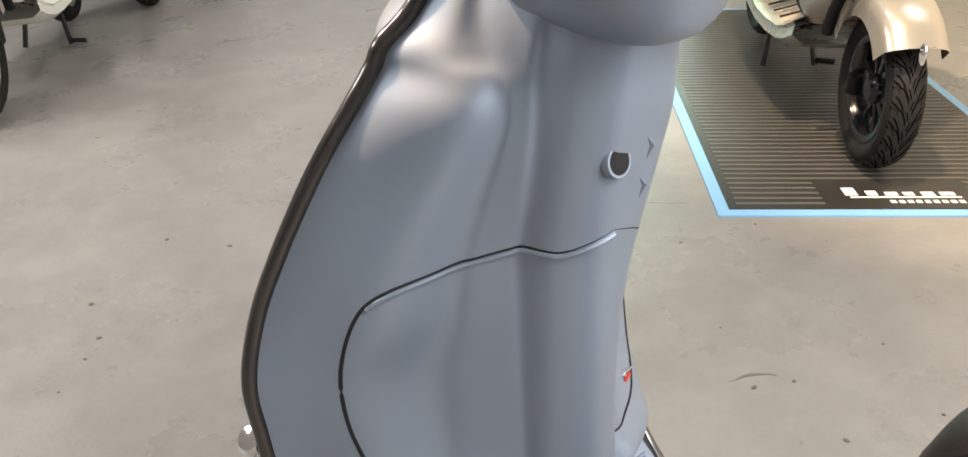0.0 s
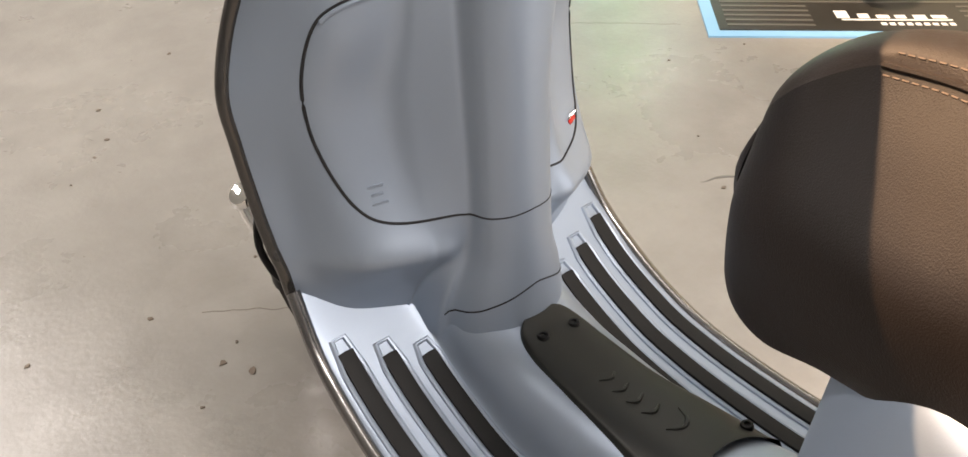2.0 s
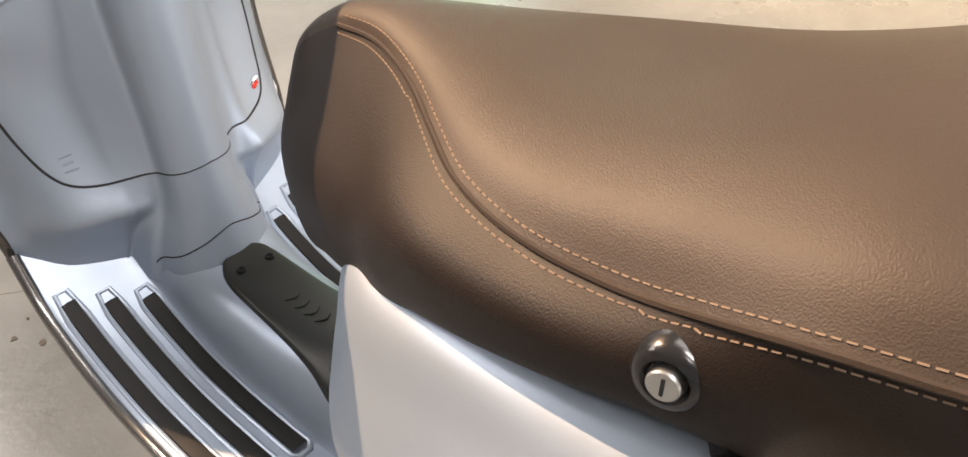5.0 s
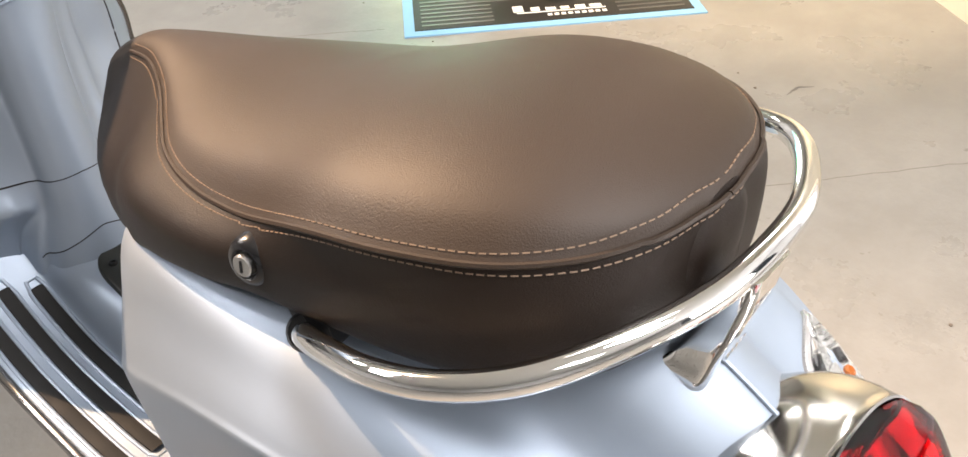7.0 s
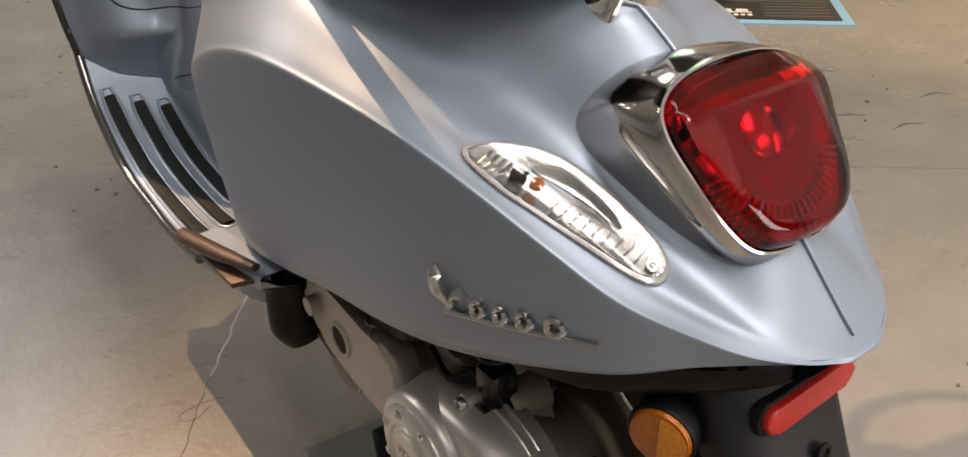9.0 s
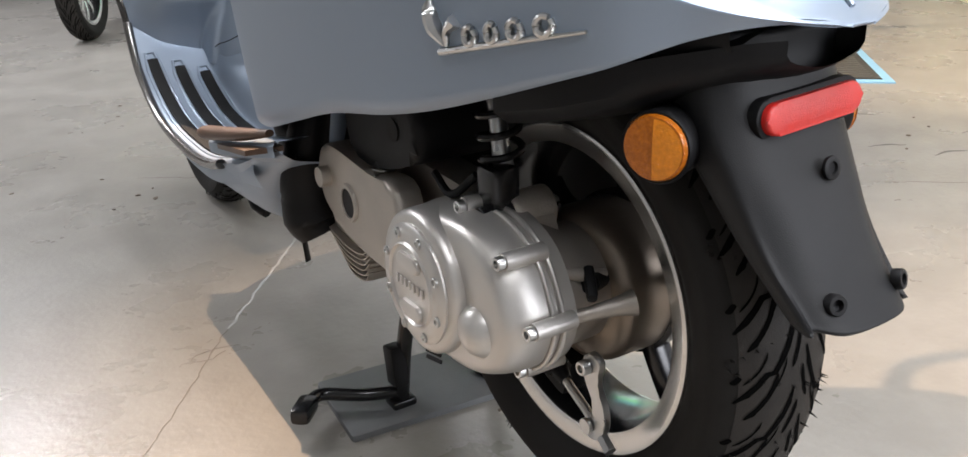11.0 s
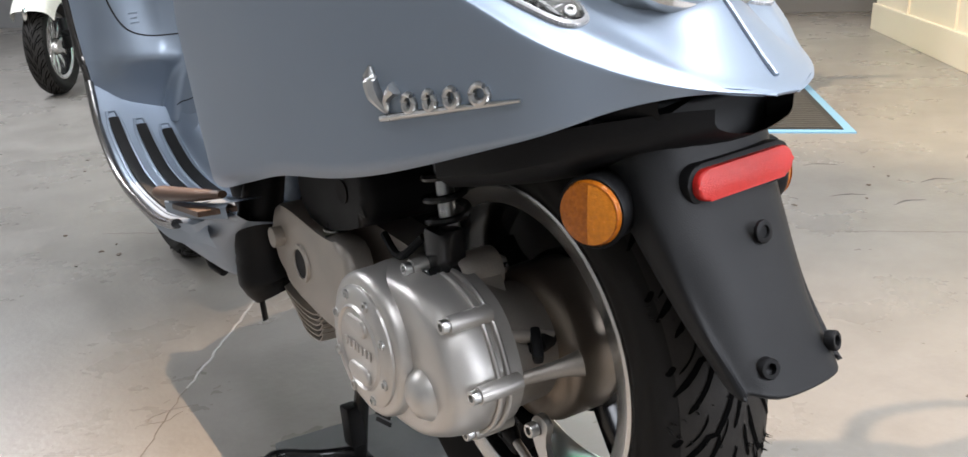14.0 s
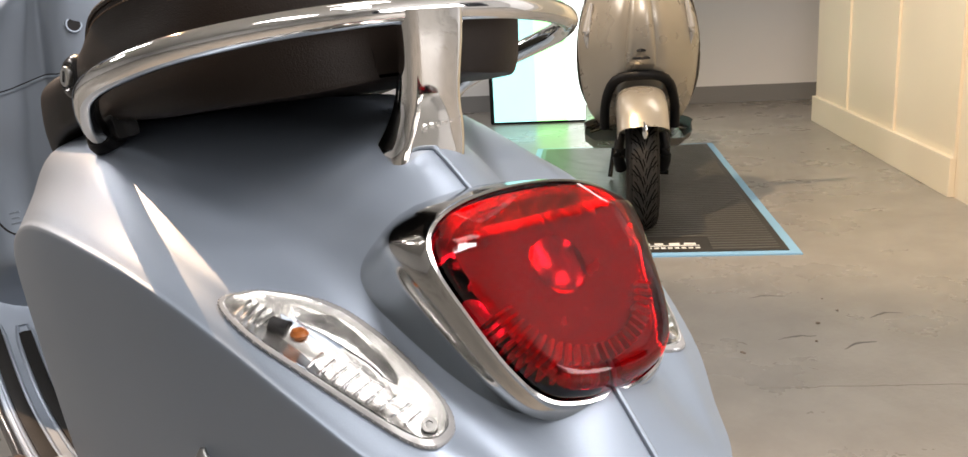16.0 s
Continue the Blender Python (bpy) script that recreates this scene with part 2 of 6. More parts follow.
def tube(path, r, n=10, closed=False, flat=1.0, steps=0, up=(0, 0, 1)):
    """A round or flattened bar along a path; r may be a list."""
    p = np.asarray(spline(path, steps, closed) if steps else path, float)
    rs = np.interp(np.linspace(0, 1, len(p)), np.linspace(0, 1, len(np.atleast_1d(r))), np.atleast_1d(r))
    rows = []
    for i in range(len(p)):
        a = p[(i - 1) % len(p)] if closed or i else p[0]
        b = p[(i + 1) % len(p)] if closed or i < len(p) - 1 else p[-1]
        d = Vector(b - a).normalized()
        s = d.cross(Vector(up))
        if s.length < 1e-3:
            s = d.cross(Vector((0, 1, 0.1)))
        s.normalize()
        w = s.cross(d)
        rows.append([Vector(p[i]) + float(rs[i]) * (math.cos(q) * s + flat * math.sin(q) * w) for q in np.linspace(0, 2 * math.pi, n, endpoint=False).tolist()])
    if closed:
        rows.append(rows[0])
    bm = grid(rows, closed=True, caps=not closed)
    bmesh.ops.remove_doubles(bm, verts=bm.verts, dist=1e-6)
    return bm


def lathe(profile, m=Matrix(), n=48):
    """Turns (radius, height) pairs about the z axis of m."""
    rows = []
    for a in np.linspace(0, 2 * math.pi, n, endpoint=False).tolist():
        rows.append([m @ Vector((r * math.cos(a), r * math.sin(a), h)) for r, h in profile])
    rows.append(rows[0])
    bm = grid(rows)
    bmesh.ops.remove_doubles(bm, verts=bm.verts, dist=1e-6)
    return bm


def slab(outline, depth, m=Matrix(), bevel=0.0, seg=2):
    """A prism: the outline in the xy plane of m, from z = 0 to depth."""
    bm = bmesh.new()
    bottom = [bm.verts.new((x, y, 0)) for x, y in outline]
    top = [bm.verts.new((x, y, depth)) for x, y in outline]
    bm.faces.new(bottom[::-1])
    rim = bm.faces.new(top)
    for i in range(len(outline)):
        j = (i + 1) % len(outline)
        bm.faces.new((bottom[i], bottom[j], top[j], top[i]))
    if bevel:
        bmesh.ops.bevel(bm, geom=list(rim.edges), offset=bevel, segments=seg, profile=0.6, affect="EDGES")
    bmesh.ops.transform(bm, matrix=m, verts=bm.verts)
    return bm


def box(size, m=Matrix(), bevel=0.004):
    bm = bmesh.new()
    bmesh.ops.create_cube(bm, size=1)
    bmesh.ops.scale(bm, vec=size, verts=bm.verts)
    if bevel:
        bmesh.ops.bevel(bm, geom=list(bm.edges), offset=bevel, segments=2, profile=0.6, affect="EDGES")
    bmesh.ops.transform(bm, matrix=m, verts=bm.verts)
    return bm


def merge(*some):
    """One bmesh out of several."""
    out = bmesh.new()
    for bm in some:
        me = bpy.data.meshes.new("tmp")
        bm.to_mesh(me)
        bm.free()
        out.from_mesh(me)
        bpy.data.meshes.remove(me)
    return out


def facing(p, d, turn=0):
    """A pose at p whose z axis points along d."""
    return Matrix.Translation(p) @ Vector(d).to_track_quat("Z", "Y").to_matrix().to_4x4() @ pose(0, 0, 0, 0, 0, turn)


def bolt(p, d, r=0.006, h=0.007, parent=None, mat=None, name="bolt", hole=True):
    prof = [(0, h), (r, h), (r * 1.02, h * 0.85), (r, 0), (0, 0)]
    if hole:
        prof = [(0, h * 0.4), (r * 0.5, h * 0.4), (r * 0.55, h), (r * 0.9, h), (r, h * 0.85), (r, 0), (0, 0)]
    return part(name, lathe(prof, facing(p, d), 14), mat or STEEL, parent)


def thing(name, at, label, category, group=""):
    ob = new(name)
    ob.empty_display_size = 0.1
    ob.matrix_basis = Matrix.Translation(at)
    return tagged(ob, label, category, group)


def rounded(w, h, r, n=5):
    """A rounded rectangle outline about the origin."""
    out = []
    for cx, cy, a0 in ((w / 2 - r, h / 2 - r, 0), (-w / 2 + r, h / 2 - r, 90), (-w / 2 + r, -h / 2 + r, 180), (w / 2 - r, -h / 2 + r, 270)):
        for a in np.linspace(a0, a0 + 90, n):
            out.append((cx + r * math.cos(radians(a)), cy + r * math.sin(radians(a))))
    return out


# ---- room ----


def room_box(name, a0, a1, b0, b1, z0, z1, mat, label, bevel=0.0, kind="structure", category=""):
    bm = box((a1 - a0, b1 - b0, z1 - z0), ROOM @ pose((a0 + a1) / 2, (b0 + b1) / 2, (z0 + z1) / 2), bevel)
    return tagged(part(name, bm, mat, None, label, smooth=False), kind=kind, category=category)


room_box("floor", -9, 6, -9, 6, -0.1, 0, FLOOR, "beige-grey painted concrete floor, scuffed and cracked")
room_box("ceiling", -9, 6, -9, 6, 3.0, 3.1, CEIL, "plain white ceiling")
room_box("wall_north", -9, 6, 4.17, 4.3, 0, 3.0, WALLWHITE, "plain white painted wall")
room_box("wall_west", -9.1, -9, -9, 4.17, 0, 3.0, WALLWHITE, "plain white painted wall")
room_box("wall_south", -9, 6, -9.1, -9, 0, 3.0, WALLWHITE, "plain white painted wall")
room_box("wall_east", 1.75, 1.9, -1.15, 3.03, 0, 3.0, CREAM, "cream painted boarded wall with shadow gaps")
room_box("wall_bay", 1.9, 4.5, -1.3, -1.15, 0, 3.0, WALLWHITE, "plain white painted wall of the next bay")
room_box("wall_opening_sill", 4.5, 4.65, -6.2, -2.2, 0, 0.7, WALLWHITE, "white wall below the assumed, unseen window")
room_box("wall_opening_head", 4.5, 4.65, -6.2, -2.2, 2.75, 3.0, WALLWHITE, "white wall above the assumed, unseen window")
room_box("wall_east", 4.5, 4.65, -2.2, -1.3, 0, 3.0, WALLWHITE, "plain white painted wall")
room_box("wall_east", 4.5, 4.65, -9, -6.2, 0, 3.0, WALLWHITE, "plain white painted wall")
room_box("baseboard", 1.725, 1.75, 0.76, 3.03, 0, 0.16, CREAM, "cream painted skirting board", 0.004)
room_box("wall_recess", 1.9, 6, 3.0, 3.03, 0, 3.0, CREAM, "cream painted end of the boarded wall")
room_box("baseboard", -3.2, 6, 4.15, 4.17, 0, 0.13, GREYWALL, "dark grey skirting along the white wall", 0.003)
room_box("wall_dado", -9, -3.2, 4.14, 4.17, 0, 2.2, GREYWALL, "dark grey lower wall")
for b in (-0.5, 0.76, 1.5, 2.3):
    room_box("trim", 1.738, 1.752, b, b + 0.012, 0.16, 3.0, CREAM, "cream cover strip on the boarded wall")

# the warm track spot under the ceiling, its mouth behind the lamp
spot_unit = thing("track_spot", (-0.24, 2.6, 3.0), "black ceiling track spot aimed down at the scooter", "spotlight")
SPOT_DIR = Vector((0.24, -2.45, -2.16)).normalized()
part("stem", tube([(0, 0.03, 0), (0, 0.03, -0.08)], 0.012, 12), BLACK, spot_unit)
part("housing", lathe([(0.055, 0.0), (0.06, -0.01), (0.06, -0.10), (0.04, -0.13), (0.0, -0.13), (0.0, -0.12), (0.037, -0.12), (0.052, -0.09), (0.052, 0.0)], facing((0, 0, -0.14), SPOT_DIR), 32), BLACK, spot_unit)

# ---- the blue scooter ----
SCOOTER = thing("scooter", (0, 0.7, 0), "matte blue-grey motor scooter with brown seat on its centre stand", "scooter")
OFF = Matrix.Translation((0, -0.7, 0))


def sp(name, bm, mat, parent=SCOOTER, label="", **more):
    """A part of the blue scooter, given in world places."""
    bmesh.ops.transform(bm, matrix=OFF, verts=bm.verts)
    return part(name, bm, mat, parent, label, **more)


# rear body shell: y, centre top, crease x z, outer slope x z, shoulder x z, half width, bottom
BODY = (
    (0.655, 0.66, 0.02, 0.655, 0.035, 0.64, 0.045, 0.60, 0.05, 0.42),
    (0.64, 0.68, 0.045, 0.675, 0.07, 0.66, 0.085, 0.61, 0.095, 0.41),
    (0.61, 0.70, 0.07, 0.70, 0.105, 0.685, 0.125, 0.63, 0.14, 0.405),
    (0.57, 0.72, 0.09, 0.722, 0.135, 0.708, 0.16, 0.645, 0.175, 0.40),
    (0.52, 0.735, 0.11, 0.735, 0.155, 0.72, 0.18, 0.66, 0.192, 0.395),
    (0.45, 0.75, 0.12, 0.755, 0.165, 0.74, 0.19, 0.675, 0.20, 0.40),
    (0.35, 0.77, 0.125, 0.77, 0.17, 0.752, 0.193, 0.69, 0.203, 0.425),
    (0.25, 0.785, 0.122, 0.772, 0.165, 0.756, 0.191, 0.701, 0.201, 0.455),
    (0.15, 0.79, 0.11, 0.745, 0.16, 0.732, 0.183, 0.701, 0.193, 0.48),
    (0.08, 0.782, 0.098, 0.715, 0.15, 0.71, 0.173, 0.690, 0.184, 0.502),
    (0.02, 0.755, 0.086, 0.69, 0.136, 0.689, 0.160, 0.676, 0.171, 0.524),
    (-0.04, 0.715, 0.077, 0.658, 0.118, 0.658, 0.142, 0.651, 0.151, 0.544),
    (-0.09, 0.677, 0.069, 0.631, 0.101, 0.630, 0.121, 0.625, 0.129, 0.559),
    (-0.13, 0.647, 0.059, 0.612, 0.079, 0.61, 0.094, 0.604, 0.099, 0.574),
    (-0.16, 0.617, 0.051, 0.6, 0.060, 0.597, 0.070, 0.593, 0.073, 0.581),
    (-0.182, 0.595, 0.033, 0.59, 0.041, 0.588, 0.045, 0.586, 0.047, 0.584),
    (-0.194, 0.586, 0.017, 0.585, 0.020, 0.584, 0.023, 0.583, 0.024, 0.582),
    (-0.198, 0.582, 0.007, 0.582, 0.009, 0.582, 0.010, 0.581, 0.011, 0.580),
)
# the cowl's crest: half width and height
CREST = {0.57: (0.176, 0.575), 0.52: (0.198, 0.61), 0.45: (0.212, 0.65), 0.35: (0.219, 0.69), 0.25: (0.219, 0.711), 0.15: (0.204, 0.707), 0.08: (0.188, 0.694), 0.02: (0.169, 0.671), -0.04: (0.148, 0.643), -0.09: (0.126, 0.617), -0.13: (0.096, 0.599)}
rows = []
for y, zc, xc, zr, x3, z3, xs, zs, hw, zb in BODY:
    lower = float(np.interp(y, (-0.16, -0.06, 0.03, 0.15, 0.25, 0.37, 0.5), (0.0, 0.009, 0.009, -0.002, -0.010, -0.012, -0.006)))
    bx, bz = hw * 0.935, zb - lower
    cx, cz = CREST.get(y, (hw, zs - 0.22 * (zs - zb)))
    rows.append(mirrored([(0, y, zc), (xc * 0.55, y, zc * 0.62 + zr * 0.38), (xc, y, zr), (x3, y, z3), (x3 * 0.5 + cx * 0.5, y, z3 * 0.5 + cz * 0.5 + 0.05 * (z3 - cz)), (cx * 0.9 + x3 * 0.1, y, cz * 0.88 + z3 * 0.12), (cx, y, cz - 0.03 * (cz - bz)), (cx * 0.72 + bx * 0.28 + 0.06 * (cx - bx), y, cz * 0.7 + bz * 0.3), (cx * 0.34 + bx * 0.66 + 0.08 * (cx - bx), y, cz * 0.35 + bz * 0.65), (bx, y, bz)]))
body_mesh = smooth_grid(rows, 5, 5)
from mathutils.bvhtree import BVHTree

BODY_SKIN = BVHTree.FromBMesh(body_mesh)
shell = sp("body_shell", body_mesh, PAINT, label="matte blue-grey pressed steel rear body")
mod = shell.modifiers.new("thickness", "SOLIDIFY")
mod.thickness, mod.offset = 0.003, -1


def on_skin(tree, p, d, lift=0.0):
    """The place where a ray from p along d meets a skin, lifted towards p."""
    d = Vector(d).normalized()
    hit = tree.ray_cast(Vector(p), d)[0]
    return None if hit is None else hit - d * lift


# black underside of the shell
rows = []
for y, z0, z1, w in ((0.62, 0.42, 0.60, 0.08), (0.5, 0.42, 0.66, 0.14), (0.35, 0.45, 0.70, 0.17), (0.2, 0.49, 0.70, 0.165), (0.05, 0.53, 0.66, 0.15), (-0.06, 0.555, 0.62, 0.11), (-0.15, 0.565, 0.585, 0.07)):
    rows.append([(-w, y, z1), (-w * 0.97, y, z0), (-w * 0.5, y, z0 + 0.012), (w * 0.5, y, z0 + 0.012), (w * 0.97, y, z0), (w, y, z1)])
sp("underbody", smooth_grid(rows, 3, 2, closed=False), BLACK)

# raised centre seam
seam = []
for y in np.linspace(0.09, -0.2, 24):
    p = on_skin(BODY_SKIN, (0, y, 1.0), (0, 0, -1), 0.0008)
    if p:
        seam.append(tuple(p))
sp("body_seam", tube(seam, 0.0022, 8), PAINT)

# tail light: chrome surround, red lens, bulb unit
UPV, BACK = Vector((0, 0.62, 0.785)), Vector((0, -0.785, 0.62))
TL = Vector((0.0, -0.091, 0.691))


def lens_row(s, lift):
    """A ring of the lens: domed, with a flat sloping facet above its ridge."""
    out = []
    for x, v in tail_outline(s):
        facet = 0.0225 - max(0.0, v - 0.036) * 0.68 - max(0.0, abs(x) - 0.05) * 0.25
        out.append(TL + Vector((x, 0, 0)) + UPV * v + BACK * min(lift, facet))
    return out


def tail_row(outline, lift):
    return [TL + Vector((x, 0, 0)) + UPV * v + BACK * lift for x, v in outline]


def tail_outline(s, n=8):
    """The lens outline: wide rounded top, narrower rounded bottom."""
    pts = [(0, 0.066), (0.04, 0.062), (0.065, 0.05), (0.072, 0.03), (0.066, -0.002), (0.056, -0.036), (0.043, -0.056), (0.022, -0.064), (0, -0.065)]
    half = [(x * s * 1.02, v * s * 1.02) for x, v in pts]
    return spline(half + [(-x, v) for x, v in half[-2:0:-1]], n, True)


def tail_foot(s, lift):
    """The surround's outline where it meets the body."""
    out = []
    for x, v in tail_outline(s):
        k = (v / s + 0.065) / 0.131
        p = TL + Vector((x, 0, 0)) + UPV * v + Vector((0, 0.046, -0.006)) * k + BACK * lift
        out.append(p)
    return out


lamp_unit = new("tail_lamp")
lamp_unit.parent = SCOOTER
rows = [tail_foot(1.07, -0.05), tail_foot(1.07, -0.014)]
rows += [[a.lerp(b, u) + (a.lerp(b, u) - TL) * 0.06 * math.sin(math.pi * u) for a, b in zip(tail_foot(1.07, -0.014), tail_row(tail_outline(1.05), 0.001))] for u in (0.25, 0.5, 0.75, 0.92)]
rows += [tail_row(tail_outline(s), l) for s, l in ((1.05, 0.001), (1.045, 0.004), (1.02, 0.0045), (1.005, 0.002))]
sp("surround", grid(rows, closed=True), SATIN, lamp_unit, "chrome tail lamp surround")
o = [lens_row(s, l) for s, l in ((1.0, 0.002), (1.0, 0.008), (0.985, 0.0125), (0.95, 0.0175), (0.9, 0.0215), (0.84, 0.0245), (0.78, 0.0265), (0.72, 0.028), (0.66, 0.029), (0.6, 0.0298), (0.54, 0.0304), (0.48, 0.031), (0.4, 0.0315), (0.3, 0.032), (0.2, 0.0325))]
sp("lens", cap_top(grid(o, closed=True)), REDLENS, lamp_unit, "glossy translucent red lens")
o = [tail_row(tail_outline(s), l) for s, l in ((0.975, 0.001), (0.85, 0.002), (0.78, -0.012), (0.5, -0.022), (0.2, -0.026))]
sp("reflector_bowl", grid(o, closed=True, caps=True), LAMPBOWL, lamp_unit)
frame_m = Matrix((Vector((1, 0, 0)), UPV, BACK)).transposed().to_4x4()
for k in range(24):
    a = radians(188 + k * 6.6)
    p = TL + Vector((0.052 * math.cos(a), 0, 0)) + UPV * (0.046 * math.sin(a)) + BACK * 0.006
    bm = box((0.0018, 0.010, 0.008), Matrix.Translation(p) @ frame_m @ pose(0, 0, 0, 0, 0, math.degrees(a) - 90), 0)
    sp("lens_rib", bm, REDPLASTIC, lamp_unit)
sp("lamp_shell", lathe([(0, 0.012), (0.018, 0.010), (0.03, 0.002), (0.034, -0.01)], Matrix.Translation(TL - BACK * 0.008 + UPV * 0.012) @ frame_m, 28), BOWL, lamp_unit)
# indicators set into the slope
A0, A1 = Vector((-0.160, 0.040, 0.690)), Vector((-0.091, -0.100, 0.631))


def indicator(side):
    unit = new("indicator")
    unit.parent = SCOOTER
    ax = (A1 - A0)
    nrm = Vector((-0.55, -0.25, 0.8)).normalized()
    wid = nrm.cross(ax.normalized()).normalized()
    if wid.z < 0:
        wid = -wid
    nrm = ax.normalized().cross(wid).normalized()
    if nrm.z < 0:
        nrm = -nrm
    pts = [(0.0, 0.002), (0.05, 0.012), (0.11, 0.0205), (0.236, 0.033), (0.33, 0.0375), (0.42, 0.0385), (0.55, 0.036), (0.7, 0.0305), (0.9, 0.019), (0.98, 0.009), (1.0, -0.001), (0.98, -0.010), (0.9, -0.0145), (0.72, -0.0145), (0.45, -0.0125), (0.23, -0.0105), (0.06, -0.005)]
    mid = Vector((0.5, 0.012))

    def ring(s, lift):
        out = []
        for u, w in spline(pts, 5, True):
            u, w = mid.x + (u - mid.x) * (1 - (1 - s) * 0.35), mid.y + (w - mid.y) * s
            p = A0 + ax * u + wid * w + nrm * 0.05
            q = on_skin(BODY_SKIN, p, -nrm) or A0 + ax * u + wid * w
            q = q + nrm * lift
            out.append(Vector((q.x * side, q.y, q.z)))
        return out
    sp("indicator_frame", grid([ring(1.03, -0.004), ring(1.02, 0.0018), ring(0.985, 0.003), ring(0.86, 0.0032), ring(0.84, 0.0004)], closed=True), CLEARFRAME, unit, "clear ribbed plastic frame")
    sp("indicator_bowl", grid([ring(0.9, 0.0025), ring(0.72, 0.0005), ring(0.5, 0.0012), ring(0.2, 0.0006)], closed=True, caps=True), BOWL, unit)
    g = sp("indicator_lens", grid([ring(0.9, 0.003), ring(0.86, 0.0052), ring(0.6, 0.0068), ring(0.2, 0.0072)], closed=True, caps=True), CLEARLENS, unit, "clear indicator lens")
    g.visible_shadow = False

    def inside(u, w, lift):
        q = on_skin(BODY_SKIN, A0 + ax * u + wid * w + nrm * 0.05, -nrm) + nrm * lift
        return Vector((q.x * side, q.y, q.z))
    sp("bulb", lathe([(0, 0.0045), (0.004, 0.004), (0.0055, 0.001), (0.004, -0.002), (0, -0.002)], Matrix.Translation(inside(0.36, 0.006, 0.0022)), 16), BULB, unit, "orange-brown bulb")
    sp("bulb_socket", tube([inside(0.24, 0.004, 0.002), inside(0.31, 0.006, 0.0024)], [0.004, 0.005], 10), SEAM, unit)
    for k in range(9):
        u = 0.46 + 0.05 * k
        sp("bowl_rib", tube([inside(u, -0.008, 0.002), inside(u + 0.015, 0.004, 0.002)], 0.0011, 6), BOWL, unit)
    for k in range(4):
        sp("bowl_rib", tube([inside(0.1 + 0.035 * k, -0.002, 0.002), inside(0.12 + 0.035 * k, 0.010, 0.002)], 0.0014, 6), BOWL, unit)
    half_moon = spline([(0.3, 0.014), (0.38, 0.028), (0.52, 0.029), (0.68, 0.02), (0.74, 0.010), (0.6, 0.013), (0.45, 0.014)], 4, True)
    sp("half_reflector", grid([[inside(0.52 + (u - 0.52) * k, 0.018 + (w - 0.018) * k, 0.0022 + 0.0012 * (1 - k)) for u, w in half_moon] for k in (1.0, 0.6, 0.2)], closed=True, caps=True), BOWL, unit)
    n2 = Vector((nrm.x * side, nrm.y, nrm.z))
    bolt(OFF @ inside(0.93, -0.001, 0.005), n2, 0.0045, 0.003, unit, STEEL, "screw")
    # beads round the frame
    beads = []
    for p in ring(1.01, 0.0022):
        beads.append(box((0.0010, 0.0010, 0.0010), Matrix.Translation(p), 0))
    sp("bead_edge", merge(*beads), CLEARFRAME, unit)


indicator(1)
indicator(-1)

# side badge: a tall swash, an underline and a row of looped shapes
B0, B1 = Vector((-0.187, 0.046, 0.552)), Vector((-0.130, -0.078, 0.577))


def side_badge(side):
    ax, up = B1 - B0, Vector((0, 0.1, 1)).normalized()
    out = Vector((-1, -0.35, 0)).normalized()

    def at(u, v, lift=0.002):
        p = B0 + ax * u + up * v
        q = on_skin(BODY_SKIN, p + out * 0.06, -out, lift) or p
        return Vector((q.x * side, q.y, q.z))

    def stroke(pts, r):
        return tube([at(u, v) for u, v in spline(pts, 5)], [q * 2.0 for q in r], 8, flat=0.8)
    bits = [stroke([(0.0, -0.001), (0.5, 0.0), (1.0, 0.0)], [0.0019, 0.0017, 0.0008]),
            stroke([(-0.02, 0.041), (-0.035, 0.030), (-0.01, 0.017), (0.05, 0.004)], [0.0008, 0.0042, 0.0042, 0.0015]),
            stroke([(0.05, 0.003), (0.075, 0.014), (0.16, 0.021)], [0.001, 0.002, 0.0036])]
    for c, wide in ((0.25, 0.036), (0.41, 0.032), (0.57, 0.04), (0.76, 0.05)):
        bits.append(stroke([(c + wide * math.cos(a), 0.0085 + 0.0065 * math.sin(a)) for a in np.linspace(0.9, 6.9, 10)], [0.0014, 0.0022, 0.0014]))
    sp("side_badge", merge(*bits), STEEL, label="bright metal script-shaped badge")


side_badge(1)
side_badge(-1)

